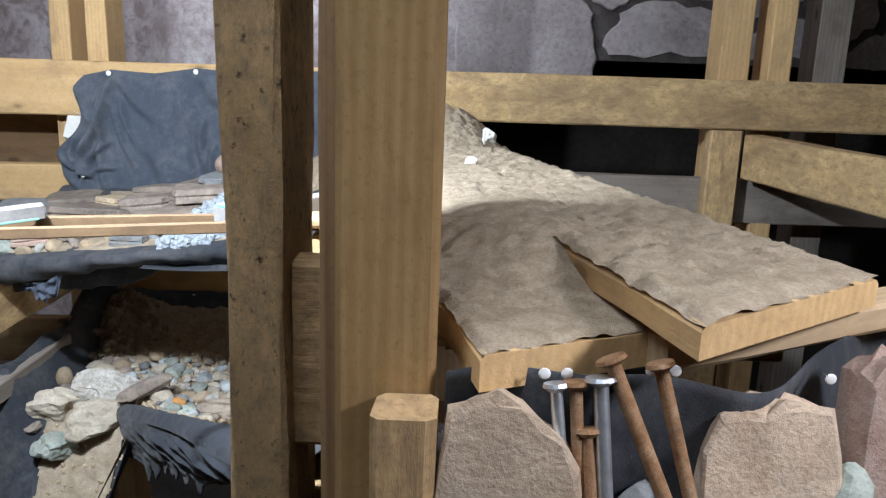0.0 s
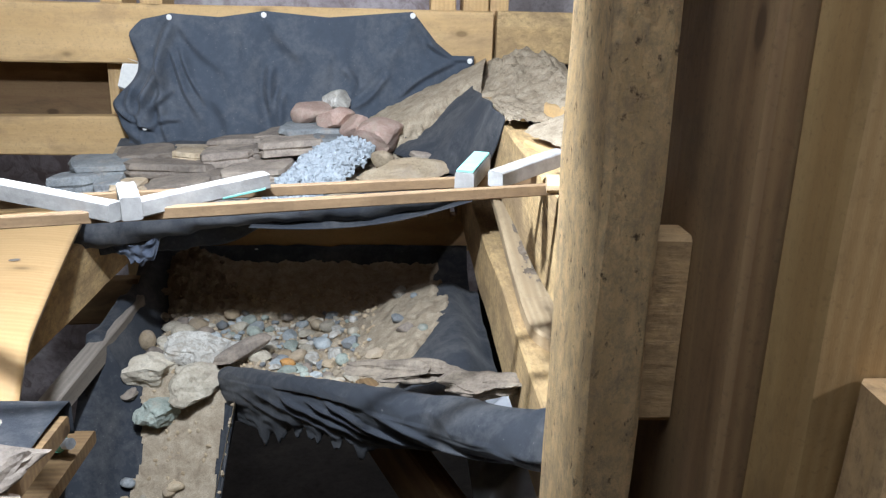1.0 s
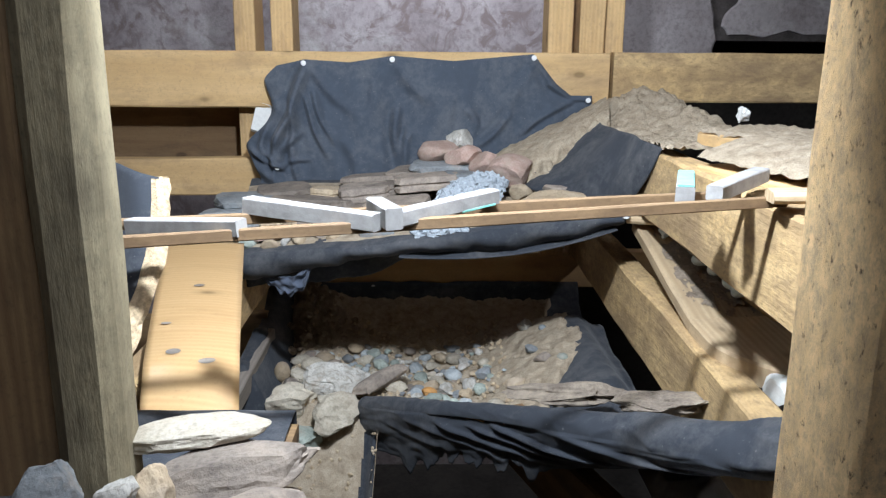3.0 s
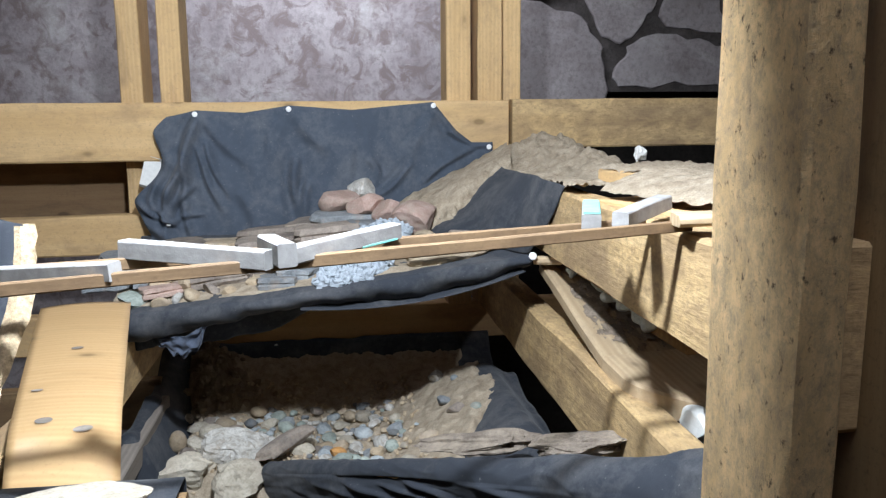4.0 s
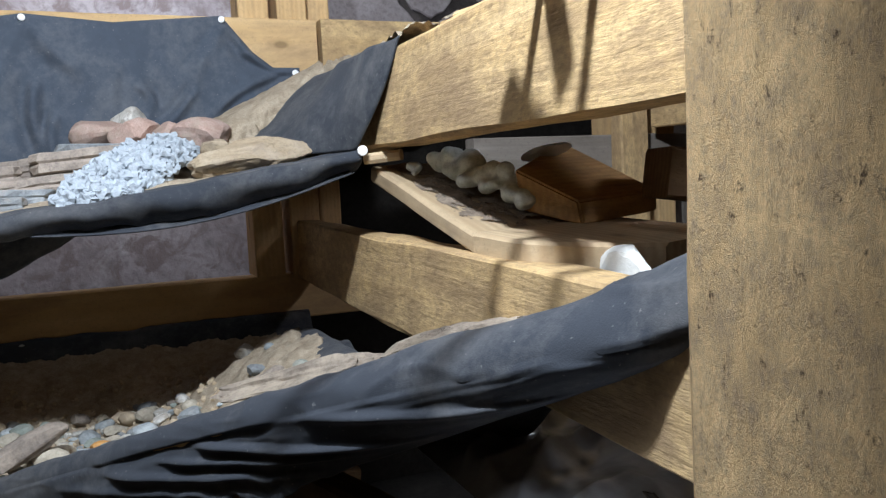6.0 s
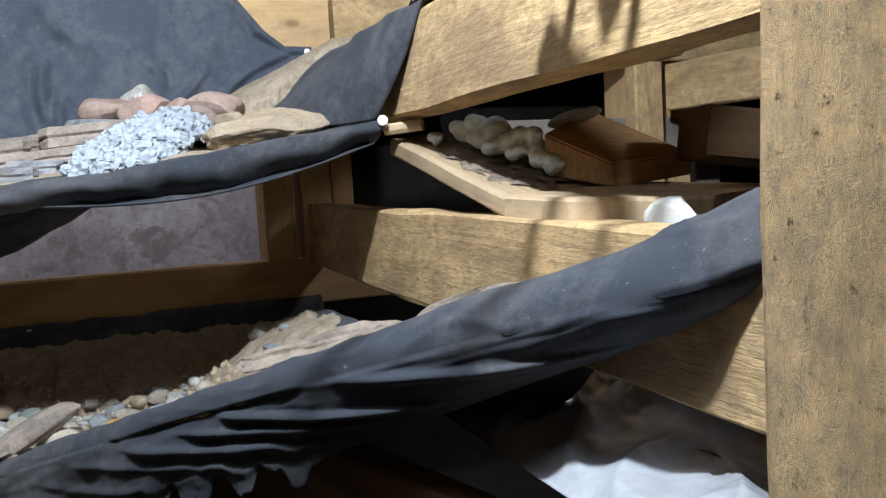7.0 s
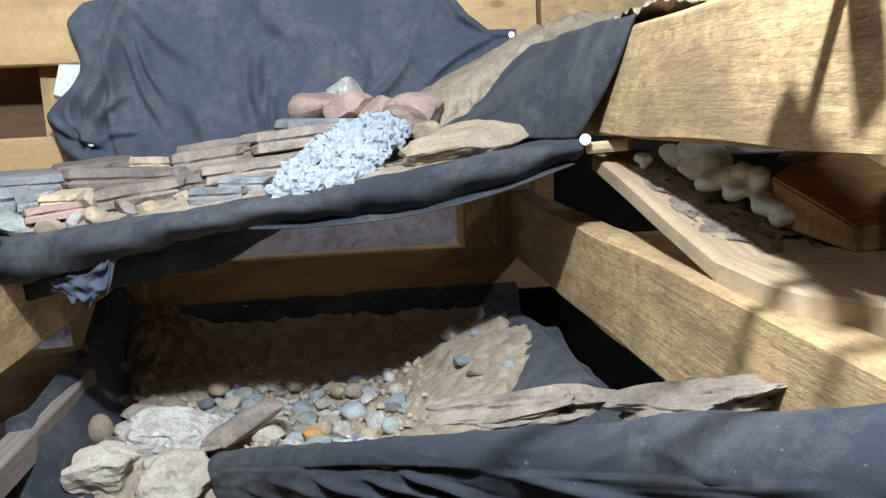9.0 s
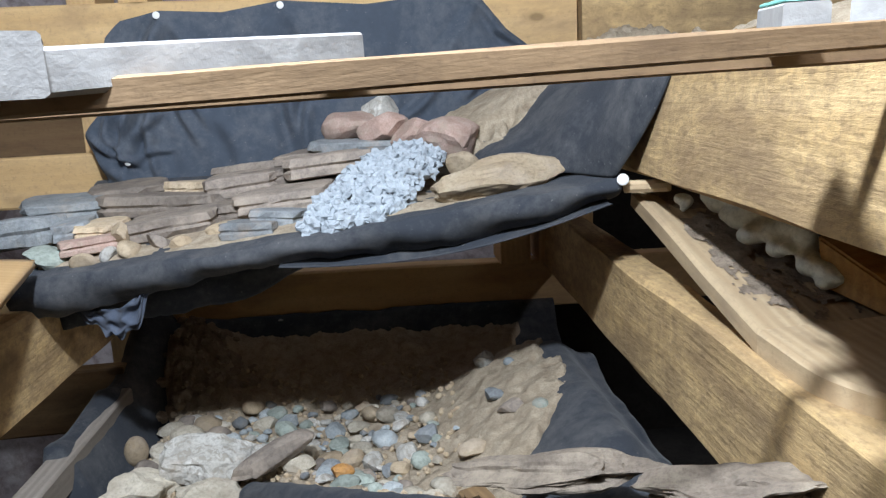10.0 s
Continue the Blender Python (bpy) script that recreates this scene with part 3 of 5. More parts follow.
beam("cross_rail", (0.09, 0.60, 1.170), (0.34, 0.60, 1.170), 0.04, 0.044, PINE_PALE, "pale pine rail under the wide planks", "beam")
beam("cross_rail", (0.008, 1.0, 1.170), (0.20, 1.0, 1.170), 0.04, 0.044, PINE_PALE, "pale pine rail under the wide planks", "beam")
beam("pale_batten", (0.205, 0.445, 1.203), (0.46, 0.565, 1.212), 0.03, 0.02, PINE_PALE, "pale batten with a knot below the plank", "beam")


def dust_a(u, v):
    x = lerp(lerp(0.1095, 0.2275, u), lerp(-0.030, 0.114, u), v)
    y = lerp(lerp(0.4015, 0.4585, u), lerp(0.95, 0.99, u), v)
    rim = 0.0032 * min(1, smooth01(0.05, 0.0, min(u, 1 - u)) + smooth01(0.02, 0.0, v)) * (0.9 + 0.8 * nz(u * 14, v * 30))
    return Vector((x, y, 1.2155 - rim + 0.0025 * abs(fbm(x, y, 22, 4, 2)) + 0.003 * smooth01(0.15, 0.5, v) + 0.002 * fbm(x, y, 70, 4, 5) * smooth01(0.0, 0.1, v) + 0.027 * smooth01(-0.13, -0.004, x - 0.212 + (y - 0.383) * 0.268) * smooth01(0.46, 0.60, y)))


def dust_b(u, v):
    x = lerp(lerp(0.2125, 0.3495, u), lerp(0.02, 0.16, u), v)
    y = lerp(lerp(0.3835, 0.4885, u), lerp(1.10, 1.16, u), v)
    rim = 0.0038 * min(1, smooth01(0.05, 0.0, min(u, 1 - u)) + smooth01(0.025, 0.0, v)) * (0.9 + 0.8 * nz(u * 14, v * 30, 3))
    return Vector((x, y, 1.2415 - rim + 0.0035 * abs(fbm(x, y, 20, 4, 8)) + 0.0035 * fbm(x, y, 75, 4, 1) * smooth01(0.0, 0.1, v)))


tagged(sheet("dust_layer", dust_a, 60, 200, SOIL), "thick sandy dust lying on the plank", "soil", kind="stuff")
tagged(sheet("dust_layer", dust_b, 60, 200, SOIL), "thick sandy dust lying on the plank", "soil", kind="stuff")


def heap(u, v):
    x, y = lerp(-0.034, 0.20, u), lerp(1.04, 1.60, v)
    h = 0.060 * math.exp(-(((x - 0.065) / 0.085) ** 4) - ((y - 1.55) / 0.15) ** 2) + 0.030 * math.exp(-((x - 0.10) / 0.05) ** 2 - ((y - 1.32) / 0.11) ** 2)
    z = 1.211 + h * (1 + 0.35 * fbm(x, y, 22, 4, 4)) + 0.006 * fbm(x, y, 60, 4, 9) + 0.010 * smooth01(1.3, 1.1, y)
    return Vector((x, y, z - 0.25 * max(0, -0.03 - x) - 0.5 * max(0, x - 0.165)))


tagged(sheet("soil_heap", heap, 120, 140, SOIL), "heap of dry grey-brown soil on the planks", "soil", kind="stuff")
rock("foam_scrap", (0.142, 1.255, 1.249), (0.026, 0.02, 0.026), WHITEFOAM, 31, "small torn white foam scrap on the soil heap", (10, 20, 30), cuts=14, rough=0.55)
rock("foam_scrap", (0.11, 0.93, 1.248), (0.016, 0.012, 0.012), WHITEFOAM, 32, "small white foam scrap on the dusty plank", cuts=6)

# ---- upper shelf: fabric, soil, stones ----
TACKS = [(-0.588, 1.583, 1.320), (-0.418, 1.586, 1.328), (-0.145, 1.586, 1.333), (-0.036, 1.588, 1.253), (-0.642, 1.560, 1.122)]


def top_edge(x):
    pts = [(-0.70, 1.15), (-0.672, 1.20), (-0.655, 1.29), (-0.635, 1.315), (-0.588, 1.327), (-0.50, 1.322), (-0.418, 1.335), (-0.30, 1.326), (-0.145, 1.340), (-0.10, 1.285), (-0.07, 1.262), (-0.03, 1.262)]
    for (a, p), (b, q) in zip(pts, pts[1:]):
        if x <= b:
            return lerp(p, q, (x - a) / (b - a))
    return pts[-1][1]


CREASES = [  # x, z of both ends, width, depth
    (-0.41, 1.24, -0.408, 1.13, 0.010, 0.016), (-0.385, 1.19, -0.40, 1.12, 0.008, 0.012), (-0.588, 1.32, -0.640, 1.15, 0.010, 0.020),
    (-0.592, 1.26, -0.549, 1.15, 0.006, 0.010), (-0.575, 1.27, -0.535, 1.17, 0.006, 0.009), (-0.618, 1.24, -0.606, 1.10, 0.007, 0.014),
    (-0.635, 1.20, -0.655, 1.10, 0.006, 0.014), (-0.642, 1.125, -0.60, 1.19, 0.005, 0.010), (-0.642, 1.12, -0.69, 1.16, 0.005, 0.011), (-0.642, 1.12, -0.67, 1.20, 0.005, 0.009),
    (-0.642, 1.12, -0.585, 1.14, 0.005, 0.008), (-0.25, 1.20, -0.275, 1.24, 0.007, 0.008), (-0.19, 1.22, -0.26, 1.16, 0.007, 0.010), (-0.17, 1.19, -0.06, 1.26, 0.006, 0.009),
    (-0.145, 1.33, -0.08, 1.262, 0.010, 0.012), (-0.12, 1.28, -0.036, 1.255, 0.005, 0.008), (-0.145, 1.33, -0.19, 1.24, 0.010, 0.006), (-0.418, 1.33, -0.46, 1.22, 0.012, 0.006),
    (-0.418, 1.33, -0.35, 1.25, 0.012, 0.006), (-0.588, 1.32, -0.50, 1.23, 0.010, 0.007), (-0.33, 1.17, -0.30, 1.11, 0.010, 0.009), (-0.50, 1.17, -0.49, 1.09, 0.012, 0.008),
]


def creased(x, z):
    """How far the folds lift the fabric at x, z."""
    lift = 0.0
    for ax, az, bx, bz, w, d in CREASES:
        ex, ez = bx - ax, bz - az
        t = ((x - ax) * ex + (z - az) * ez) / (ex * ex + ez * ez)
        k = ((x - ax) * ez - (z - az) * ex) / math.hypot(ex, ez) + 0.004 * math.sin(t * 5 + ax * 40)
        if -0.2 < t < 1.3 and abs(k) < 4 * w:
            lift += d * (math.exp(-(k / w) ** 2) - 0.5 * math.exp(-((k - 1.6 * w) / w) ** 2)) * smooth01(-0.15, 0.2, t) * smooth01(1.25, 0.6, t)
    return lift


def back_cloth(u, v):
    x = lerp(-0.692, -0.028, u)
    zt = top_edge(x)
    z = lerp(zt, 1.085, v)
    left = smooth01(-0.58, -0.68, x)
    y = 1.582 - 0.022 * v * (1 - 0.4 * left) - creased(x, z) * smooth01(0.0, 0.08, v) + 0.012 * fbm(x * 2.2, z * 0.8, 6, 3, 6) * smooth01(0, 0.3, v)
    y -= 0.010 * left * v * math.sin(z * 130 + x * 90) + 0.0035 * (1 - abs(nz(x * 17, z * 6 - x * 5, 7))) ** 6 * smooth01(0, 0.25, v)
    y = min(y, 1.596) if z > 1.235 else y
    pull = 0.014 * left * math.sin(z * 46 + 1.5)
    return Vector((x + pull, y - 0.02 * left * v, z))


beam("foam_scrap", (-0.694, 1.603, 1.216), (-0.650, 1.603, 1.205), 0.008, 0.052, WHITEFOAM, "white foam scrap behind the fabric edge", "foam", n=8, jit=0.008, bev=0.002)
tagged(sheet("back_cloth", back_cloth, 220, 90, CLOTH_MID, 0.0012), "black landscape fabric tacked to the back beam", "fabric")


def shelf_edge(u):
    return Vector((lerp(-0.672, -0.053, u), lerp(1.222, 1.178, u) + 0.004 * math.sin(u * 12), lerp(1.026, 1.107, u) - 0.007 * math.sin(u * math.pi)))


def shelf_cloth(u, v):
    e = shelf_edge(u)
    if v < 0.3:
        t = v / 0.3
        drop = 0.036 - 0.012 * u + 0.008 * math.sin(u * 9 + 1) + 0.004 * nz(u * 30, 1)
        a = (1 - t) * 1.0
        return e + Vector((0, -0.006 * math.sin(a * 3.1) + 0.018 * a * a + 0.004 * math.sin(u * 40 + 4 * t) * a, -drop * a))
    t = (v - 0.3) / 0.7
    b = Vector((lerp(-0.70, -0.06, u), 1.585, lerp(1.088, 1.118, u)))
    p = e.lerp(b, t)
    p.z += 0.006 * math.sin(min(1, t * 6) * math.pi / 2) - 0.01 * math.sin(t * math.pi) + 0.003 * fbm(p.x, p.y, 14, 3, 3)
    return p


tagged(sheet("shelf_cloth", shelf_cloth, 140, 70, CLOTH, 0.0015), "black fabric shelf sagging with a rolled front edge", "fabric")


def under_cloth(u, v):
    e = shelf_edge(lerp(0.03, 0.97, u))
    rag = 0.5 + 0.5 * fbm(u * 3, 0.2, 4, 4, 3)
    d = lerp(0.064, 0.008, smooth01(0.30, 0.64, u)) * (0.9 + 0.22 * rag)
    return e + Vector((0, 0.055 + 0.02 * v + 0.004 * math.sin(u * 17), -0.006 - d * v))


tagged(sheet("hanging_cloth", under_cloth, 120, 16, CLOTH, 0.001), "torn black fabric hanging under the shelf", "fabric")


def second_fold(u, v):
    e = shelf_edge(lerp(0.45, 0.985, u))
    a = math.sin(u * math.pi)
    return e + Vector((0, -0.004 + 0.03 * v, -0.022 - 0.018 * a - 0.006 * math.sin(v * 3.1) + 0.012 * v))


tagged(sheet("fabric_fold", second_fold, 60, 10, CLOTH, 0.001), "slack fold of black fabric below the shelf edge", "fabric")


def rag(u, v):
    x, y = lerp(-0.648, -0.533, u), lerp(1.272, 1.232, u)
    low = lerp(0.006, 0.040, smooth01(0.0, 0.75, u)) * (0.85 + 0.5 * nz(u * 9, 3)) * (0.55 + 0.45 * smooth01(1.0, 0.93, u))
    zt = 1.006 - 0.016 * smooth01(0.1, 0.5, u) * smooth01(0.92, 0.7, u) + 0.014 * smooth01(0.86, 0.97, u)
    crumple = 0.010 * (1 - abs(nz(u * 4 + v * 1.5, v * 1.5 - u * 3, 2))) ** 3 + 0.003 * nz(u * 8, v * 3, 5)
    return Vector((x + 0.004 * nz(v * 6, u * 6), y - crumple, zt - low * v))


tagged(sheet("fabric_rag", rag, 70, 26, CLOTH_BLUE, 0.001), "faded blue-grey fabric rag hanging off the shelf", "fabric")


def flap(u, v):
    top = Vector((-0.034, 1.078, 1.217)).lerp(Vector((-0.045, 1.44, 1.226)), u)
    low = Vector((-0.055, 1.178, 1.108)).lerp(Vector((-0.215, 1.44, 1.112)), u)
    p = top.lerp(low, v)
    p.z += -0.008 * math.sin(v * math.pi) * (0.3 + u) + 0.004 * math.sin(v * 11 + u * 6) * u
    p.x += 0.003 * math.sin(u * 20 + v * 4)
    return p


tagged(sheet("side_flap", flap, 50, 30, CLOTH, 0.0015), "black fabric flap folded over the side beam", "fabric")


def tongue(u, v):
    top = Vector((-0.035, 1.38, 1.232)).lerp(Vector((0.0, 1.60, 1.262)), u)
    low = Vector((-0.185, 1.37, 1.119)).lerp(Vector((-0.30, 1.56, 1.122)), u)
    p = top.lerp(low, v)
    p.z += 0.010 * math.sin(u * math.pi) + 0.003 * fbm(p.x, p.y, 45, 3, 2) - 0.030 * smooth01(0.45, 1.05, abs(u - 0.5) * 2 + 0.22 * fbm(v * 5, u * 5, 1.6, 4, 4))
    return p


tagged(sheet("spilled_soil", tongue, 120, 120, SOIL), "tongue of sandy soil spilling onto the fabric", "soil", kind="stuff")


def litter(u, v):
    p = shelf_cloth(lerp(0.0, 0.93, u), lerp(0.345, 0.93, v))
    p.z += 0.001 + 0.010 * max(0, fbm(p.x, p.y, 16, 4, 5) + 0.25) * math.sin(v * math.pi) ** 0.5
    return p


tagged(sheet("shelf_soil", litter, 130, 70, SOIL, keep=lambda u, v: fbm(u * 4, v * 3, 2.5, 3, 1) > -0.35 + 0.9 * (u > 0.85)), "thin soil and grit between the stones", "soil", kind="stuff")

SHELF_STONES = [
    (-0.329, 1.520, 1.157, 0.063, 0.035, PINK, "pinkish rounded cobble on the stone pile"),
    (-0.281, 1.480, 1.154, 0.055, 0.036, PINK, "pink granite cobble on the stone pile"),
    (-0.246, 1.450, 1.147, 0.048, 0.034, PINK, "pink granite cobble on the stone pile"),
    (-0.201, 1.400, 1.142, 0.070, 0.042, PINK, "red-brown blocky stone on the pile"),
    (-0.287, 1.550, 1.181, 0.053, 0.031, WHITE_STONE, "white speckled cobble on top of the pile"),
]
for i, (x, y, z, w, h, m, lab) in enumerate(SHELF_STONES):
    rock("cobble", (x, y, z), (w * 1.28, w * 1.05, h * 1.3), m, 40 + i, lab, (4 * i, -5, 20 * i), "stones on the fabric shelf", cuts=7, rough=0.07)
SLABS = [
    (-0.313, 1.470, 1.128, 0.125, 0.026, SLATE_BLUE), (-0.289, 1.400, 1.124, 0.045, 0.025, SLATE_BLUE), (-0.350, 1.400, 1.117, 0.102, 0.032, SLATE),
    (-0.420, 1.420, 1.102, 0.095, 0.027, SLATE), (-0.466, 1.400, 1.097, 0.080, 0.030, SLATE), (-0.399, 1.330, 1.086, 0.110, 0.027, SLATE),
    (-0.551, 1.380, 1.078, 0.134, 0.027, SLATE), (-0.663, 1.380, 1.080, 0.106, 0.028, SLATE_BLUE), (-0.696, 1.330, 1.060, 0.068, 0.038, SLATE_BLUE),
    (-0.524, 1.300, 1.066, 0.115, 0.025, SLATE), (-0.470, 1.340, 1.073, 0.082, 0.022, SLATE), (-0.397, 1.270, 1.071, 0.057, 0.018, SLATE_BLUE),
    (-0.426, 1.250, 1.062, 0.055, 0.018, SLATE_BLUE), (-0.606, 1.270, 1.052, 0.067, 0.020, PINK), (-0.604, 1.300, 1.064, 0.040, 0.015, TAN),
    (-0.638, 1.310, 1.064, 0.042, 0.020, SLATE_BLUE), (-0.533, 1.420, 1.091, 0.052, 0.020, TAN), (-0.61, 1.43, 1.090, 0.10, 0.022, SLATE),
    (-0.45, 1.48, 1.106, 0.11, 0.024, SLATE), (-0.38, 1.47, 1.118, 0.09, 0.024, SLATE),
]
rnd = random.Random(5)
for i, (x, y, z, w, h, m) in enumerate(SLABS):
    rock("slate_slab", (x, y + 0.02, z), (w * rnd.uniform(1.05, 1.3), 0.055 + 0.45 * w, h * rnd.uniform(0.8, 1.05)), m, 70 + i, "flat split slate slab with broken edges" if m in (SLATE, SLATE_BLUE) else "small flat stone among the slate slabs", (rnd.uniform(-5, 3), rnd.uniform(-7, 2), rnd.uniform(-16, 16)), "stones on the fabric shelf", flat=True)
for i, (x, y, z, s, m) in enumerate(((-0.462, 1.270, 1.062, (0.032, 0.03, 0.02), TAN), (-0.568, 1.270, 1.063, (0.020, 0.026, 0.026), TAN), (-0.641, 1.260, 1.044, (0.05, 0.04, 0.024), GREEN_STONE), (-0.556, 1.258, 1.047, (0.042, 0.03, 0.018), TAN), (-0.529, 1.270, 1.053, (0.036, 0.03, 0.016), SLATE), (-0.195, 1.300, 1.116, (0.042, 0.04, 0.026), TAN), (-0.60, 1.245, 1.040, (0.03, 0.025, 0.014), TAN), (-0.50, 1.25, 1.053, (0.024, 0.02, 0.013), TAN), (-0.575, 1.25, 1.045, (0.022, 0.02, 0.012), WHITE_STONE))):
    rock("small_stone", (x, y, z), s, m, 110 + i, "small stone wedged between the slabs", (10 * i, 5, 30 * i), "stones on the fabric shelf", cuts=6, rough=0.05)
rock("long_stone", (-0.160, 1.245, 1.108), (0.155, 0.075, 0.046), TAN, 135, "long flat tan stone near the fabric edge", (-4, -9, 8), cuts=10, rough=0.13, sub=4)
rock("flat_stone", (-0.10, 1.33, 1.118), (0.11, 0.06, 0.02), SLATE, 136, "thin dusty stone by the soil tongue", (0, -4, 5), flat=True)


def pulp_height(x, y):
    t = (y - 1.178) / 0.2 + 0.10 * nz(x * 55, y * 55, 9)
    cx = lerp(-0.345, -0.255, t)
    hw = lerp(0.05, 0.045, t) + 0.012 * nz(y * 30, 4) + 0.01 * nz(x * 50, y * 50, 6)
    return max(0, 1 - ((x - cx) / hw) ** 2) ** 0.5 * smooth01(0.15, 0.36, t) * smooth01(1.15, 0.8, t) * lerp(0.020, 0.038, t)


def pulp():
    bm = bmesh.new()
    r = random.Random(21)
    n = 0
    while n < 950:
        x, y = r.uniform(-0.41, -0.19), r.uniform(1.198, 1.40)
        h = pulp_height(x, y)
        if h <= 0.001:
            continue
        n += 1
        base = shelf_edge((x + 0.672) / 0.619).z + 0.20 * (y - 1.19)
        s = r.choice([0.003, 0.004, 0.005, 0.006, 0.008])
        z = base + h * r.uniform(0.75, 1.02)
        got = bmesh.ops.create_icosphere(bm, subdivisions=2, radius=s, matrix=Matrix.Translation((x, y, z)))
        k = r.random() * 40
        for v in got["verts"]:
            c = v.co - Vector((x, y, z))
            v.co += c * (0.9 * noise.noise(c * 260 + Vector((k, 0, 0))) + 0.5 * noise.noise(c * 600 + Vector((0, k, 0))))
    return tagged(put("paper_pulp", bm, PULP), "lumpy blue-grey paper pulp set between stones", "pulp")


pulp()

# ---- lower tray ----


def edge_y(x):
    return 1.22 - (x + 0.43) / 0.40 * 0.53


def edge_z(x):
    return 0.790 + (x + 0.43) / 0.40 * 0.215


def tray_z(x, y):
    base = 0.752 + 0.118 * smooth01(-0.36, -0.07, x) * smooth01(1.60, 1.38, y) + 0.006 * fbm(x, y, 8, 3, 2)
    base += 0.070 * smooth01(1.46, 1.645, y) * (1 + 0.15 * nz(x * 9, y * 3))
    base += 0.045 * math.exp(-((x + 0.59) / 0.06) ** 2 - ((y - 1.585) / 0.075) ** 2)
    s = (y - edge_y(x)) * 0.61
    inner = lerp(edge_z(x) - 0.018, base, smooth01(0.0, 0.12, s))
    fall = base - 1.25 * max(0, 1.25 - y) - 0.01
    return lerp(fall if y < 1.25 else base, inner, smooth01(-0.455, -0.415, x))


def liner(u, v):
    x, y = lerp(-0.672, -0.022, u), lerp(0.98, 1.662, v)
    if x > -0.43:
        y = lerp(edge_y(x), 1.662, v)
    z = tray_z(x, y) - 0.004
    z += 0.085 * smooth01(-0.605, -0.66, x) * (1 + 0.2 * nz(y * 9, 1))
    z = max(z, lerp(z, 0.858, smooth01(1.625, 1.66, y)))
    hump = math.exp(-((x + 0.085) / 0.035) ** 2) * 0.012 * smooth01(1.55, 1.35, y)
    z += hump + 0.004 * fbm(x, y, 16, 3, 7) - 0.035 * smooth01(-0.075, -0.03, x) * smooth01(1.5, 1.3, y) * smooth01(0.8, 1.0, y)
    return Vector((x, y, z))


tagged(sheet("tray_liner", liner, 110, 110, CLOTH, 0.0012), "black fabric lining the lower gravel tray", "fabric")


def dirt(u, v):
    x, y = lerp(-0.625, -0.055, u), lerp(1.0, 1.655, v)
    if x > -0.43:
        y = lerp(edge_y(x) + 0.02, 1.655, v)
    rough = 0.006 * fbm(x, y, 40, 4, 3) + 0.004 * abs(fbm(x, y, 90, 3, 6))
    clod = math.exp(-((x + 0.59) / 0.075) ** 2 - ((y - 1.56) / 0.085) ** 2)
    rough += 0.014 * clod * fbm(x, y, 30, 4, 1)
    edge = lerp(-0.20, -0.078, smooth01(0.98, 1.3, y)) + 0.018 * fbm(x, y, 14, 3, 9)
    rim = smooth01(-0.215, -0.11, x) * 0.004 - 0.03 * smooth01(edge - 0.016, edge, x)
    return Vector((x, y, tray_z(x, y) + 0.004 + rim + rough))


def dirt_keep(u, v):
    x, y = lerp(-0.625, -0.055, u), lerp(1.0, 1.655, v)
    if x > -0.43:
        y = lerp(edge_y(x) + 0.02, 1.655, v)
    w = 0.018 * fbm(x, y, 14, 3, 9)
    if x < -0.43 and y < 1.26:
        return -0.575 + w - 0.1 * (1.26 - y) < x < -0.455 + w * 0.6
    right = lerp(-0.20, -0.078, smooth01(0.98, 1.3, y))
    return x < right + w and (x > -0.61 + w or y > 1.5)


tagged(sheet("tray_soil", dirt, 190, 220, SOIL, keep=dirt_keep), "sandy soil and grit filling the lower tray", "soil", kind="stuff")
for i in range(64):
    r = random.Random(900 + i)
    x, y = r.gauss(-0.575, 0.035), r.gauss(1.535, 0.035)
    s = r.choice([0.008, 0.011, 0.014, 0.018, 0.024])
    rock("soil_clod", (x, y, tray_z(x, y) + 0.006 + 0.026 * math.exp(-((x + 0.59) / 0.055) ** 2 - ((y - 1.575) / 0.065) ** 2)), (s, s * 0.8, s * 0.75), SOIL_MID, 300 + i, "dark crumbly soil clod on the heap", (20 * i, 0, 40 * i), "soil clods in the tray corner", cuts=6, rough=0.35, sub=3, category="clod")


def corner_heap(u, v):
    x, y = lerp(-0.655, -0.47, u), lerp(1.45, 1.65, v)
    h = math.exp(-((x + 0.59) / 0.055) ** 2 - ((y - 1.575) / 0.065) ** 2)
    z = tray_z(x, y) - 0.004 + 0.028 * h + 0.035 * h * fbm(x, y, 34, 5, 7)
    return Vector((x + 0.008 * h * nz(x * 60, y * 60, 1), y + 0.008 * h * nz(x * 60, y * 60, 4), z))


tagged(sheet("corner_heap", corner_heap, 110, 110, SOIL_MID, smooth=False), "crumbly heap of dark soil in the tray corner", "soil", kind="stuff")


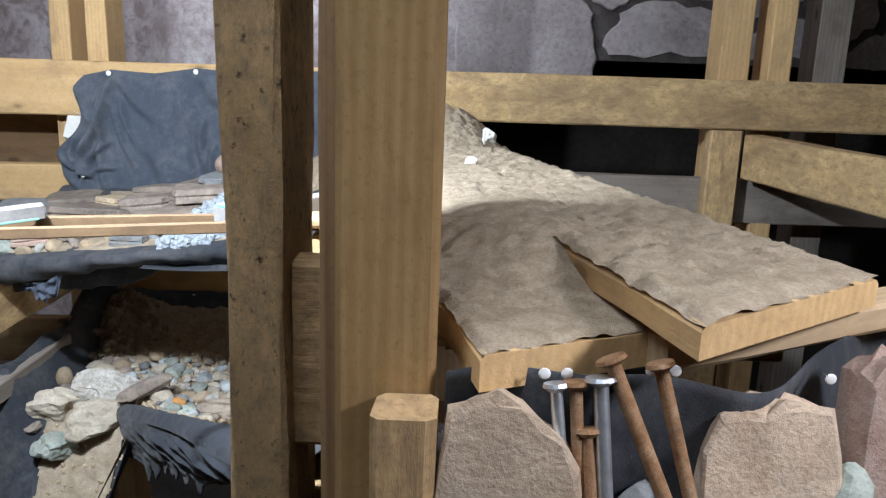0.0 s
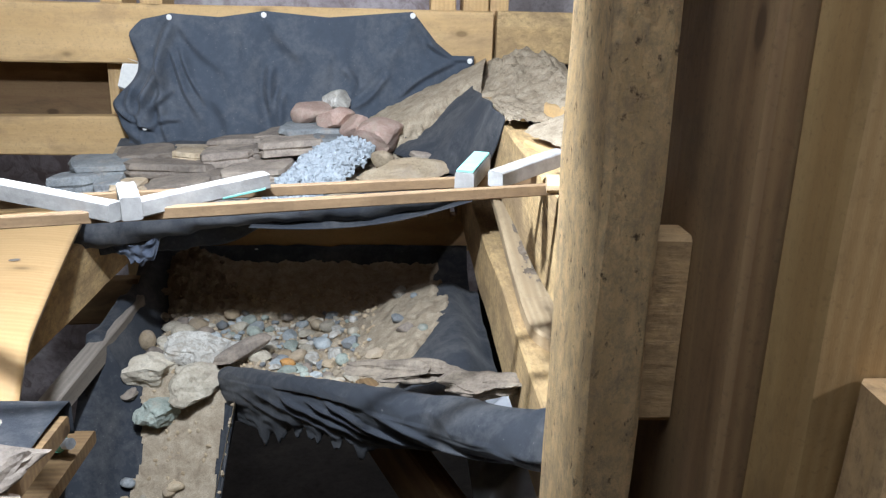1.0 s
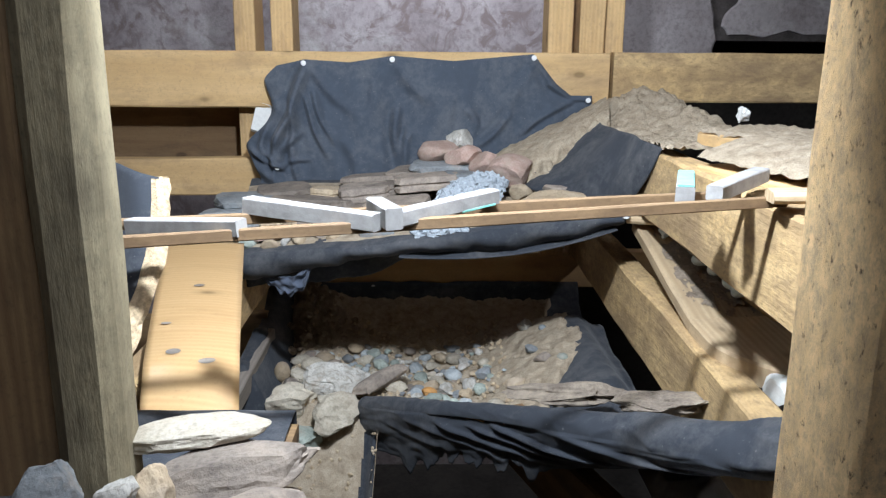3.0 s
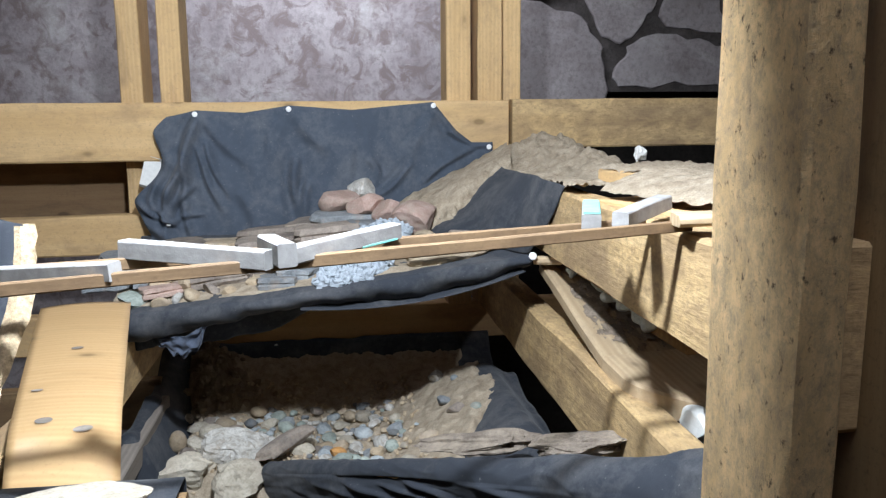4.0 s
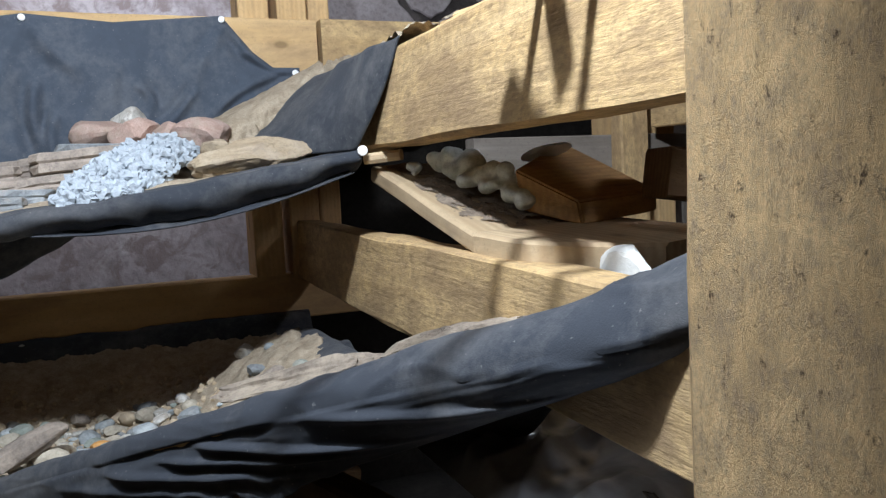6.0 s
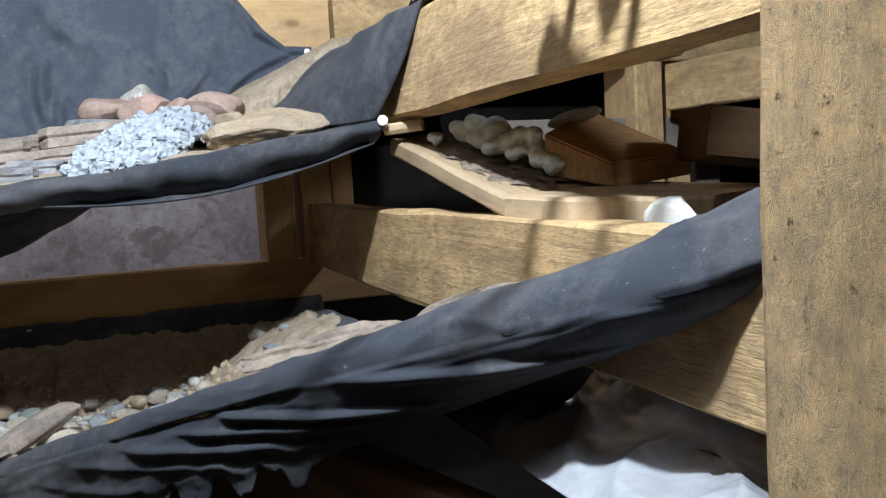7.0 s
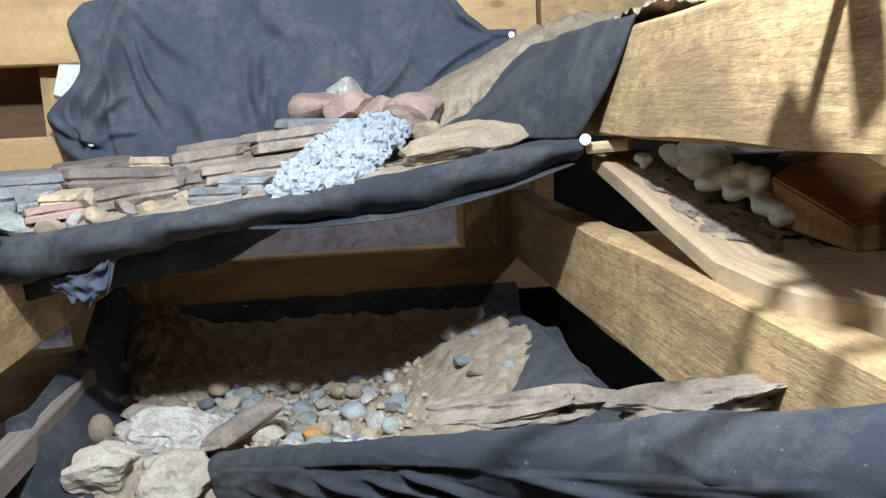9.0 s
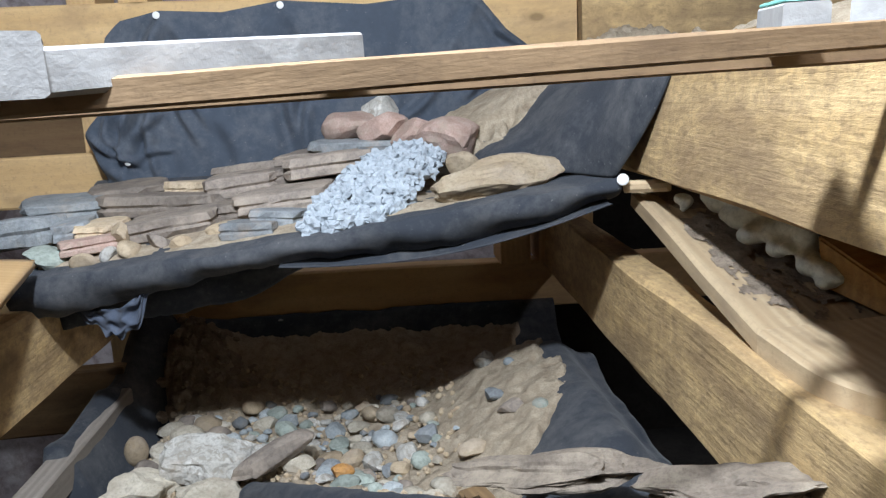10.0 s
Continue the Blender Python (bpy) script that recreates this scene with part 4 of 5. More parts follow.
def bar_cloth(u, v):
    x = lerp(-0.452, -0.006, u)
    c = Vector((x, edge_y(x), edge_z(x) + 0.008 * smooth01(0.85, 1.0, u)))
    r = lerp(0.016, 0.030, smooth01(0.3, 1.0, u)) + 0.010 * smooth01(0.86, 0.97, u)
    out = Vector((-0.798, -0.602, 0))
    c.z -= r
    if v < 0.5:
        th = lerp(math.radians(175), 0, v / 0.5)
        rr = r * (1 + 0.10 * fbm(u * 4, v, 2, 3, 2) + 0.10 * (1 - abs(nz(u * 14 - v * 5, v * 4 + u * 4, 6))) ** 6)
        return c + out * (rr * math.cos(th)) + Vector((0, 0, rr * math.sin(th)))
    t = (v - 0.5) / 0.5
    ragged = smooth01(0.05, 0.2, u) * smooth01(0.66, 0.5, u)
    h = lerp(0.080, 0.05, smooth01(0.1, 0.7, u)) - 0.018 * smooth01(0.85, 1, u)
    hem = 0.034 * ragged * (0.25 + fbm(u * 5, 0.3, 3, 4, 8)) * t ** 7
    d = u * 2.4 - t
    fold = sum(k * math.exp(-((d - c + 0.03 * math.sin(u * 7 + c * 9)) / w) ** 2) * smooth01(a, a + 0.08, u) * smooth01(b, b - 0.12, u) for c, w, k, a, b in (
        (0.04, 0.06, 0.002, 0.06, 0.40), (0.30, 0.05, 0.003, 0.16, 0.55), (0.58, 0.05, 0.007, 0.26, 0.66), (0.76, 0.035, 0.007, 0.36, 0.70), (0.98, 0.05, 0.009, 0.42, 0.78), (1.42, 0.07, 0.006, 0.60, 0.98)))
    fold += 0.004 * fbm(u * 3, t, 2.5, 3, 4) + 0.003 * math.sin(u * 11 - t * 3) + 0.0006 * nz(u * 20 - t * 6, t * 3, 8)
    under = smooth01(0.55, 0.95, u)
    return c + out * (r + fold - 0.012 * t * t - 1.9 * r * under * t * t) + Vector((0, 0, -hem - h * t * (1 - 0.35 * under * t)))


tagged(sheet("front_cloth", bar_cloth, 240, 80, CLOTH, 0.0014), "black fabric wrapped over the tray's slanting front bar", "fabric")
beam("front_bar", (-0.442, 1.235, 0.762), (-0.045, 0.703, 0.972), 0.024, 0.022, PINE, "pine bar inside the tray's fabric front", "beam")

TRAY_ROCKS = [
    (-0.578, 1.265, 0.768, 0.078, 0.056, CREAM, "pale grey broken rock at the tray front"),
    (-0.505, 1.305, 0.782, 0.115, 0.050, WHITE_STONE, "white speckled rock at the tray front"),
    (-0.500, 1.235, 0.755, 0.096, 0.058, CREAM, "cream angular rock at the tray front"),
    (-0.555, 1.215, 0.714, 0.074, 0.046, GREEN_STONE, "flat greenish rock at the tray front"),
    (-0.610, 1.245, 0.730, 0.036, 0.026, SLATE, "small brown stone at the tray front"),
]
for i, (x, y, z, w, h, m, lab) in enumerate(TRAY_ROCKS):
    rock("broken_rock", (x, y, z), (w * 1.1, w * 0.8, h * 1.08), m, 160 + i, lab, (15, 4 * i, 25 * i), "rocks at the tray front", cuts=22, rough=0.16, sub=4)
rock("long_stone", (-0.430, 1.275, 0.798), (0.105, 0.035, 0.026), SLATE, 171, "long grey-brown stone leaning on the rocks", (0, -22, 18), cuts=8, rough=0.06)
rock("egg_stone", (-0.612, 1.36, 0.775), (0.030, 0.030, 0.040), TAN, 172, "tan egg-shaped pebble standing on the fabric", cuts=0, rough=0.04, smooth=True)

PEB = [SLATE_BLUE, SLATE_BLUE, PEBBLE_BLUE, GREEN_STONE, GREEN_STONE, CREAM, CREAM, TAN, WHITE_STONE, SLATE, CREAM, PEBBLE_BLUE]
rp = random.Random(77)
spots = []
tries = 0
while len(spots) < 215 and tries < 4500:
    tries += 1
    x, y = rp.uniform(-0.60, -0.13), rp.uniform(1.06, 1.50)
    dens = 1.0 if x < -0.30 else 0.25 if x < -0.24 else 0.012
    if x > -0.43 and y < edge_y(x) + 0.06 or rp.random() > dens or y > 1.46 + 0.05 * rp.random():
        continue
    if x < -0.405 and y < 1.30:
        continue
    s = rp.choice([0.009, 0.011, 0.013, 0.016, 0.019, 0.023, 0.027, 0.031])
    if all((x - a) ** 2 + (y - b) ** 2 > ((s + q) * 0.46) ** 2 for a, b, q in spots):
        spots.append((x, y, s))
for k in range(26):
    spots.append((rp.uniform(-0.61, -0.50), rp.uniform(1.06, 1.15), rp.uniform(0.010, 0.024)))
for i, (x, y, s) in enumerate(spots):
    rock("pebble", (x, y, tray_z(x, y) + 0.006 + s * 0.2), (s * rp.uniform(1, 1.5), s, s * rp.uniform(0.55, 0.85)), rp.choice(PEB), 400 + i, "small rounded pebble in the gravel tray", (rp.uniform(-15, 15), rp.uniform(-15, 15), rp.uniform(0, 360)), "pebbles in the gravel tray", cuts=rp.choice([4, 7, 10]), rough=0.07, sub=2, smooth=rp.random() < 0.35, category="pebble")
for i, (x, y, s) in enumerate(((-0.565, 1.42, 0.040), (-0.545, 1.455, 0.038), (-0.525, 1.42, 0.032), (-0.575, 1.465, 0.030), (-0.455, 1.47, 0.030))):
    rock("pebble", (x, y, tray_z(x, y) + 0.012), (s * 1.15, s, s * 0.7), (CREAM, TAN, SLATE, SLATE, GREEN_STONE)[i], 760 + i, "large smooth pebble in the gravel tray", (4, 6, 40 * i), "pebbles in the gravel tray", cuts=3, rough=0.06, smooth=True, category="pebble")
rock("orange_pebble", (-0.345, 1.205, 0.805), (0.026, 0.02, 0.018), stone("orange_stone", [(0.42, 0.2, 0.06), (0.58, 0.3, 0.1), (0.66, 0.42, 0.2)], 40), 601, "orange pebble in the gravel tray", cuts=5, category="pebble")


def grit():
    bm = bmesh.new()
    r = random.Random(8)
    for _ in range(900):
        x, y = r.uniform(-0.60, -0.21), r.uniform(1.03, 1.56)
        if x > -0.43 and y < edge_y(x) + 0.03 or x < -0.44 and y < 1.26 and not -0.57 < x < -0.47:
            continue
        s = r.uniform(0.0015, 0.0045)
        bmesh.ops.create_icosphere(bm, subdivisions=1, radius=s, matrix=Matrix.Translation((x, y, tray_z(x, y) + 0.007)) @ Euler((r.random() * 6, r.random() * 6, 0)).to_matrix().to_4x4() @ Matrix.Diagonal((1.3, 1, 0.7, 1)))
    return tagged(put("grit", bm, TAN), "fine tan grit scattered over the tray soil", "gravel", kind="stuff")


grit()
rock("driftwood", (-0.165, 0.985, 0.905), (0.185, 0.055, 0.030), DRIFT, 701, "grey-brown dusty driftwood behind the front fabric", (0, -12, -26), cuts=16, rough=0.30, sub=4, category="driftwood")
rock("driftwood", (-0.075, 0.865, 0.945), (0.135, 0.055, 0.028), DRIFT, 703, "grey-brown dusty driftwood behind the front fabric", (0, -16, -38), cuts=14, rough=0.30, sub=4, category="driftwood")


def bag(u, v):
    y = lerp(0.56, 1.0, v)
    x = lerp(-0.088, 0.09, u)
    w = 0.5 * nz(x * 9, y * 6, 3)
    c = 0.020 * (1 - abs(nz(x * 12 + w, y * 7 - x * 6, 1))) ** 3 + 0.014 * (1 - abs(nz(x * 9 - y * 10, y * 5 + w, 4))) ** 4 + 0.002 * nz(x * 60, y * 60, 2)
    return Vector((x, y, 0.842 + 0.08 * (x + 0.08) + c * smooth01(0.0, 0.1, u)))


plastic = tagged(sheet("plastic_sheet", bag, 120, 150, PLASTIC, 0.0006), "crumpled grey-white plastic sheet below the joist", "plastic sheet")
part("tear", bar_mesh(0.022, 0.006, 0.001, 8, 0.003, 0.0003, 5), SCREW, plastic, "small dark tear in the plastic").matrix_world = pose(-0.022, 0.70, 0.871, 8, 10, 65)
beam("dark_brace", (-0.22, 1.10, 0.79), (-0.02, 0.66, 0.745), 0.03, 0.09, PINE_DARK, "dark brace below the tray front", "beam", n=20)
beam("dark_brace", (-0.40, 1.30, 0.70), (-0.05, 1.30, 0.66), 0.03, 0.08, PINE_DARK, "dark brace below the tray", "beam", n=20)

# ---- wooden strips laid across ----
beam("wood_strip", (-0.66, 0.633, 1.187), (-0.028, 0.716, 1.212), 0.007, 0.010, STRIP, "thin square wood strip laid across the opening", "strip", n=40, jit=0.0006, bev=0.001)
beam("wood_strip", (-0.66, 0.695, 1.190), (-0.045, 0.778, 1.206), 0.007, 0.010, STRIP, "thin square wood strip laid across the opening", "strip", n=40, jit=0.0006, bev=0.001)
WB = "whitewashed wooden block lying on the strips"
for p0, p1, w, h in (((-0.607, 0.700, 1.190), (-0.500, 0.655, 1.199), 0.015, 0.014), ((-0.510, 0.722, 1.205), (-0.390, 0.658, 1.203), 0.014, 0.015), ((-0.376, 0.652, 1.207), (-0.395, 0.700, 1.208), 0.015, 0.018), ((-0.376, 0.662, 1.205), (-0.288, 0.735, 1.212), 0.013, 0.014), ((-0.090, 0.724, 1.217), (-0.018, 0.796, 1.224), 0.016, 0.014)):
    wb = beam("white_block", p0, p1, w, h, WHITEWOOD, WB, "wood block", "white blocks on the strips", n=8, jit=0.0008, bev=0.0012)
    L = (Vector(p1) - Vector(p0)).length
    if 0.11 < L < 0.13:
        part("painted_edge", bar_mesh(L * 0.35, w * 1.04, 0.0022, 6, 0.0004, 0.0004), CYAN, wb, "smear of turquoise paint").location = (L * 0.28, 0, -h * 0.42)
cy = beam("turquoise_block", (-0.117, 0.722, 1.215), (-0.095, 0.790, 1.219), 0.017, 0.016, WHITEWOOD, "white wooden block with a turquoise painted top", "wood block", n=6, jit=0.0006, bev=0.001)
part("painted_top", bar_mesh(0.070, 0.015, 0.0016, 6, 0.0, 0.0004), CYAN, cy, "turquoise paint layer").location = (0, 0, 0.0092)
beam("pale_chip", (-0.05, 0.70, 1.219), (0.02, 0.69, 1.222), 0.03, 0.010, PINE_PALE, "pale wood offcut lying on the beam", "offcut", n=6)

# ---- left side ----


def ply(u, v):
    c = Vector((-0.690, 1.20, 1.052)).lerp(Vector((-0.582, 0.742, 1.012)), u)
    z = c.z - 0.038 * smooth01(0.80, 1.0, u) ** 1.5 + 0.004 * math.sin(u * 3)
    w = Vector((1, 0.16, 0)).normalized() * lerp(0.058, 0.047, u)
    p = c + w * (2 * v - 1)
    return Vector((p.x, p.y - 0.006 * math.sin(smooth01(0.85, 1, u) * 1.5), z - 0.004 * (2 * v - 1) ** 2))


slat = tagged(sheet("bent_plywood", ply, 50, 12, VARNISH, 0.009), "varnished bent plywood slat leaning on the frame", "plywood slat")
for u, v, rx, ry in ((0.42, 0.50, 0.007, 0.004), (0.82, 0.30, 0.008, 0.005), (0.86, 0.66, 0.009, 0.005), (0.66, 0.18, 0.006, 0.003)):
    bm = bmesh.new()
    bmesh.ops.create_circle(bm, cap_ends=True, segments=14, radius=1.0, matrix=Matrix.Diagonal((rx, ry, 1, 1)))
    part("scuff", bm, GREYBOARD, slat, "dull grey scuff mark").matrix_world = Matrix.Translation(ply(u, v) + Vector((0, 0, 0.0058))) @ Euler((radians(5 if u < 0.8 else 14), 0, 0.2)).to_matrix().to_4x4()


def side_cloth(u, v):
    z = lerp(1.215, 1.00, v)
    return Vector((lerp(-0.78, -0.612, u) + 0.01 * math.sin(v * 6), lerp(0.80, lerp(0.80, 0.62, v), u) + 0.01 * math.sin(u * 12), z + 0.02 * math.sin(u * 3)))


sc = tagged(sheet("hanging_fabric", side_cloth, 30, 30, CLOTH, 0.0015), "dark fabric with a frayed burlap edge", "fabric")
edge = [side_cloth(1, i / 24) for i in range(25)]
bmE = bmesh.new()
ringE = []
for i, p in enumerate(edge):
    ringE.append([bmE.verts.new(p + Vector((0.010 * math.cos(a) * (1 + 0.4 * nz(i * 2.1, a)), 0.008 * math.sin(a), 0))) for a in [k * math.pi / 4 for k in range(8)]])
for a, b in zip(ringE, ringE[1:]):
    for k in range(8):
        bmE.faces.new((a[k], a[(k + 1) % 8], b[(k + 1) % 8], b[k]))
part("burlap_edge", bmE, CORK, sc, "frayed tan burlap edge")
beam("white_roll", (-0.75, 0.82, 1.205), (-0.70, 0.80, 1.228), 0.03, 0.03, WHITEFOAM, "white foam roll beside the fabric", "foam", n=6, jit=0.004, bev=0.01)

beam("ledge_board", (-0.85, 0.56, 0.992), (-0.47, 0.56, 0.990), 0.30, 0.018, PINE_DARK, "dark ledge board under the front stones", "board")


def ledge_cloth(u, v):
    x = lerp(-0.72, -0.475, u)
    y = lerp(0.42, 0.725, min(1, v / 0.8))
    z = 1.003 + 0.004 * nz(x * 20, y * 20)
    if v > 0.8:
        z -= 0.035 * (v - 0.8) / 0.2
        y += 0.004 * math.sin(u * 20)
    return Vector((x, y, z))


tagged(sheet("ledge_cloth", ledge_cloth, 40, 40, CLOTH, 0.0012), "black fabric covering the ledge under stones", "fabric")
for i, (x, y, z, sx, sy, sz, m, flat, lab) in enumerate((
        (-0.506, 0.575, 1.022, 0.150, 0.085, 0.044, SLATE, False, "pale dusty broken rock on the ledge"), (-0.530, 0.600, 1.046, 0.115, 0.05, 0.022, CREAM, False, "white flat stone on the ledge"),
        (-0.566, 0.525, 1.026, 0.034, 0.03, 0.044, WHITE_STONE, False, "white stone lump on the ledge"), (-0.607, 0.510, 1.038, 0.045, 0.04, 0.065, SLATE_BLUE, False, "dark grey stone beside the post"),
        (-0.544, 0.535, 1.028, 0.030, 0.03, 0.046, TAN, False, "brownish stone on the ledge"), (-0.478, 0.510, 1.022, 0.130, 0.06, 0.040, SLATE, False, "grey-brown rock at the ledge front"),
        (-0.585, 0.485, 1.026, 0.034, 0.03, 0.034, WHITE_STONE, False, "white stone lump on the ledge"), (-0.53, 0.665, 1.014, 0.04, 0.035, 0.022, TAN, False, "tan stone at the ledge back"))):
    rock("ledge_stone", (x, y, z), (sx, sy, sz), m, 200 + i, lab, (0, 3 * i - 8, 11 * i), "stones on the ledge", cuts=18, rough=0.09, sub=4, flat=flat)
beam("bottle_board", (-0.64, 0.86, 0.838), (-0.545, 0.86, 0.838), 0.16, 0.018, PINE_DARK, "dark board beside the tray carrying a bottle", "board", n=4)
gb = bpy.data.objects.new("green_bottle", None)
scene.collection.objects.link(gb)
gb.matrix_world = pose(-0.575, 0.885, 0.862, 75, 0, 60)
for nm, r1, r2, dp, zc, mt in (("body", 0.011, 0.011, 0.036, 0.0, GLASSGREEN), ("neck", 0.010, 0.006, 0.010, 0.023, GLASSGREEN), ("cap", 0.0065, 0.0065, 0.010, 0.033, STEEL)):
    bm = bmesh.new()
    bmesh.ops.create_cone(bm, cap_ends=True, segments=20, radius1=r1, radius2=r2, depth=dp, matrix=Matrix.Translation((0, 0, zc)))
    part(nm, bm, mt, gb, smooth=False)
tagged(gb, "small green plastic bottle lying on a dark board", "bottle")

# ---- right front: spikes, stones, fabric ----


def front_drape(u, v):
    x = lerp(0.092, 0.42, u)
    y = lerp(0.412, 0.56, smooth01(0.45, 1, u)) + 0.006 * math.sin(u * 22 + v * 4) + 0.006 * v
    return Vector((x, y, lerp(1.199 + 0.004 * math.sin(u * 9), 1.02, v)))


tagged(sheet("front_drape", front_drape, 60, 30, CLOTH, 0.0012), "black fabric hanging below the wide planks", "fabric")
beam("low_ledge", (0.09, 0.41, 1.02), (0.62, 0.44, 1.02), 0.14, 0.02, PINE, "pine ledge carrying spikes and stones", "board")


def spike(p0, p1, r, mat, label):
    p0, p1 = Vector(p0), Vector(p1)
    L = (p1 - p0).length
    e = bpy.data.objects.new("spike_nail", None)
    scene.collection.objects.link(e)
    e.matrix_world = Matrix.Translation(p1)
    q = (p0 - p1).to_track_quat("Z", "Y").to_matrix().to_4x4()
    bm = bmesh.new()
    bmesh.ops.create_cone(bm, cap_ends=True, segments=14, radius1=r * 0.5, radius2=r, depth=0.02, matrix=Matrix.Translation((0, 0, 0.01)))
    bmesh.ops.create_cone(bm, cap_ends=False, segments=14, radius1=r, radius2=r, depth=L - 0.02, matrix=Matrix.Translation((0, 0, 0.02 + (L - 0.02) / 2)))
    part("shaft", bm, mat, e, smooth=True).matrix_local = q
    bm = bmesh.new()
    bmesh.ops.create_cone(bm, cap_ends=True, segments=16, radius1=r * 1.1, radius2=r * 2.1, depth=0.0025, matrix=Matrix.Translation((0, 0, L - 0.0012)))
    bmesh.ops.create_cone(bm, cap_ends=True, segments=16, radius1=r * 2.1, radius2=r * 1.9, depth=0.002, matrix=Matrix.Translation((0, 0, L + 0.001)))
    part("head", bm, mat, e, smooth=False).matrix_local = q
    return tagged(e, label, "nail", "spikes leaning on the plank")


ZN, RS = "zinc-plated spike nail leaning on the plank", "rusty spike nail leaning on the plank"
for head, px, r, m, lab in (((0.147, 0.396, 1.200), (0.166, 0.36, 1.03), 0.0032, STEEL, ZN), ((0.157, 0.397, 1.201), (0.170, 0.365, 1.03), 0.0034, RUST, RS), ((0.164, 0.392, 1.178), (0.176, 0.352, 1.03), 0.0034, RUST, RS), ((0.169, 0.396, 1.204), (0.183, 0.358, 1.03), 0.0040, STEEL, ZN), ((0.174, 0.398, 1.214), (0.254, 0.355, 1.03), 0.0040, RUST, RS), ((0.198, 0.396, 1.213), (0.248, 0.36, 1.03), 0.0036, RUST, RS)):
    spike(head, px, r, m, lab)
for i, (x, y, z, sx, sy, sz, m, ry, lab) in enumerate((
        (0.124, 0.385, 1.115, 0.070, 0.03, 0.165, FLAG, 6, "brown pointed flagstone leaning on the fabric"), (0.262, 0.405, 1.115, 0.066, 0.03, 0.165, FLAG, -3, "tan flagstone leaning on the fabric"),
        (0.335, 0.42, 1.13, 0.045, 0.04, 0.16, PINK, 4, "reddish flagstone leaning on the fabric"), (0.304, 0.40, 1.115, 0.030, 0.03, 0.09, GREEN_STONE, 0, "grey-green broken stone on the ledge"),
        (0.232, 0.415, 1.11, 0.02, 0.02, 0.15, WHITE_STONE, 0, "narrow pale stone on the ledge"), (0.196, 0.41, 1.09, 0.05, 0.03, 0.10, SLATE_BLUE, 10, "grey broken stone on the ledge"))):
    if sz > 0.155:
        rock("flagstone", (x, y, z), (sx * 1.25, sz * 1.05, sy * 0.8), m, 240 + i, lab, (80, 0, 5 * i - 6), "stones on the low ledge", flat=0.55)
    else:
        rock("flagstone", (x, y, z), (sx, sy, sz), m, 240 + i, lab, (-8, ry, 6 * i), "stones on the low ledge", cuts=11, rough=0.07)

# ---- tacks ----


def tack(at, face=(0, -1, 0), r=0.0052):
    e = bpy.data.objects.new("thumb_tack", None)
    scene.collection.objects.link(e)
    e.matrix_world = Matrix.Translation(at) @ Vector(face).to_track_quat("Z", "Y").to_matrix().to_4x4()
    bm = bmesh.new()
    bmesh.ops.create_uvsphere(bm, u_segments=14, v_segments=8, radius=r)
    for v in bm.verts:
        v.co.z = max(v.co.z, 0) * 0.2
    part("head", bm, TACKHEAD, e, smooth=True)
    bm = bmesh.new()
    bmesh.ops.create_cone(bm, cap_ends=True, segments=8, radius1=0.0002, radius2=0.0007, depth=0.009, matrix=Matrix.Translation((0, 0, -0.0045)))
    part("pin", bm, STEEL, e)
    return tagged(e, "white round-headed tack pinning the fabric", "tack", "tacks holding the fabric")


for at in TACKS:
    p = Vector(at)
    tack((p.x, p.y - 0.012, p.z))
tack((-0.053, 1.168, 1.107), (-0.3, -1, 0.1), 0.006)
for at in ((-0.466, 1.650, 0.850), (-0.181, 1.652, 0.851)):
    tack(at, r=0.0045)
tack((-0.412, 1.212, 0.762), (-0.8, -0.6, 0))
for x, z in ((0.104, 1.184), (0.142, 1.2035), (0.1535, 1.204), (0.196, 1.207), (0.208, 1.2075), (0.300, 1.196)):
    tack((x, 0.404 if x < 0.25 else 0.43, z), r=0.0032)

# ---- wall stones ----
WALL = bpy.data.objects["wall_back"]


def clip(poly, p, n):
    out = []
    for i, a in enumerate(poly):
        b = poly[(i + 1) % len(poly)]
        da, db = (a - p).dot(n), (b - p).dot(n)
        if da <= 0:
            out.append(a)
        if da * db < 0:
            out.append(a.lerp(b, da / (da - db)))
    return out


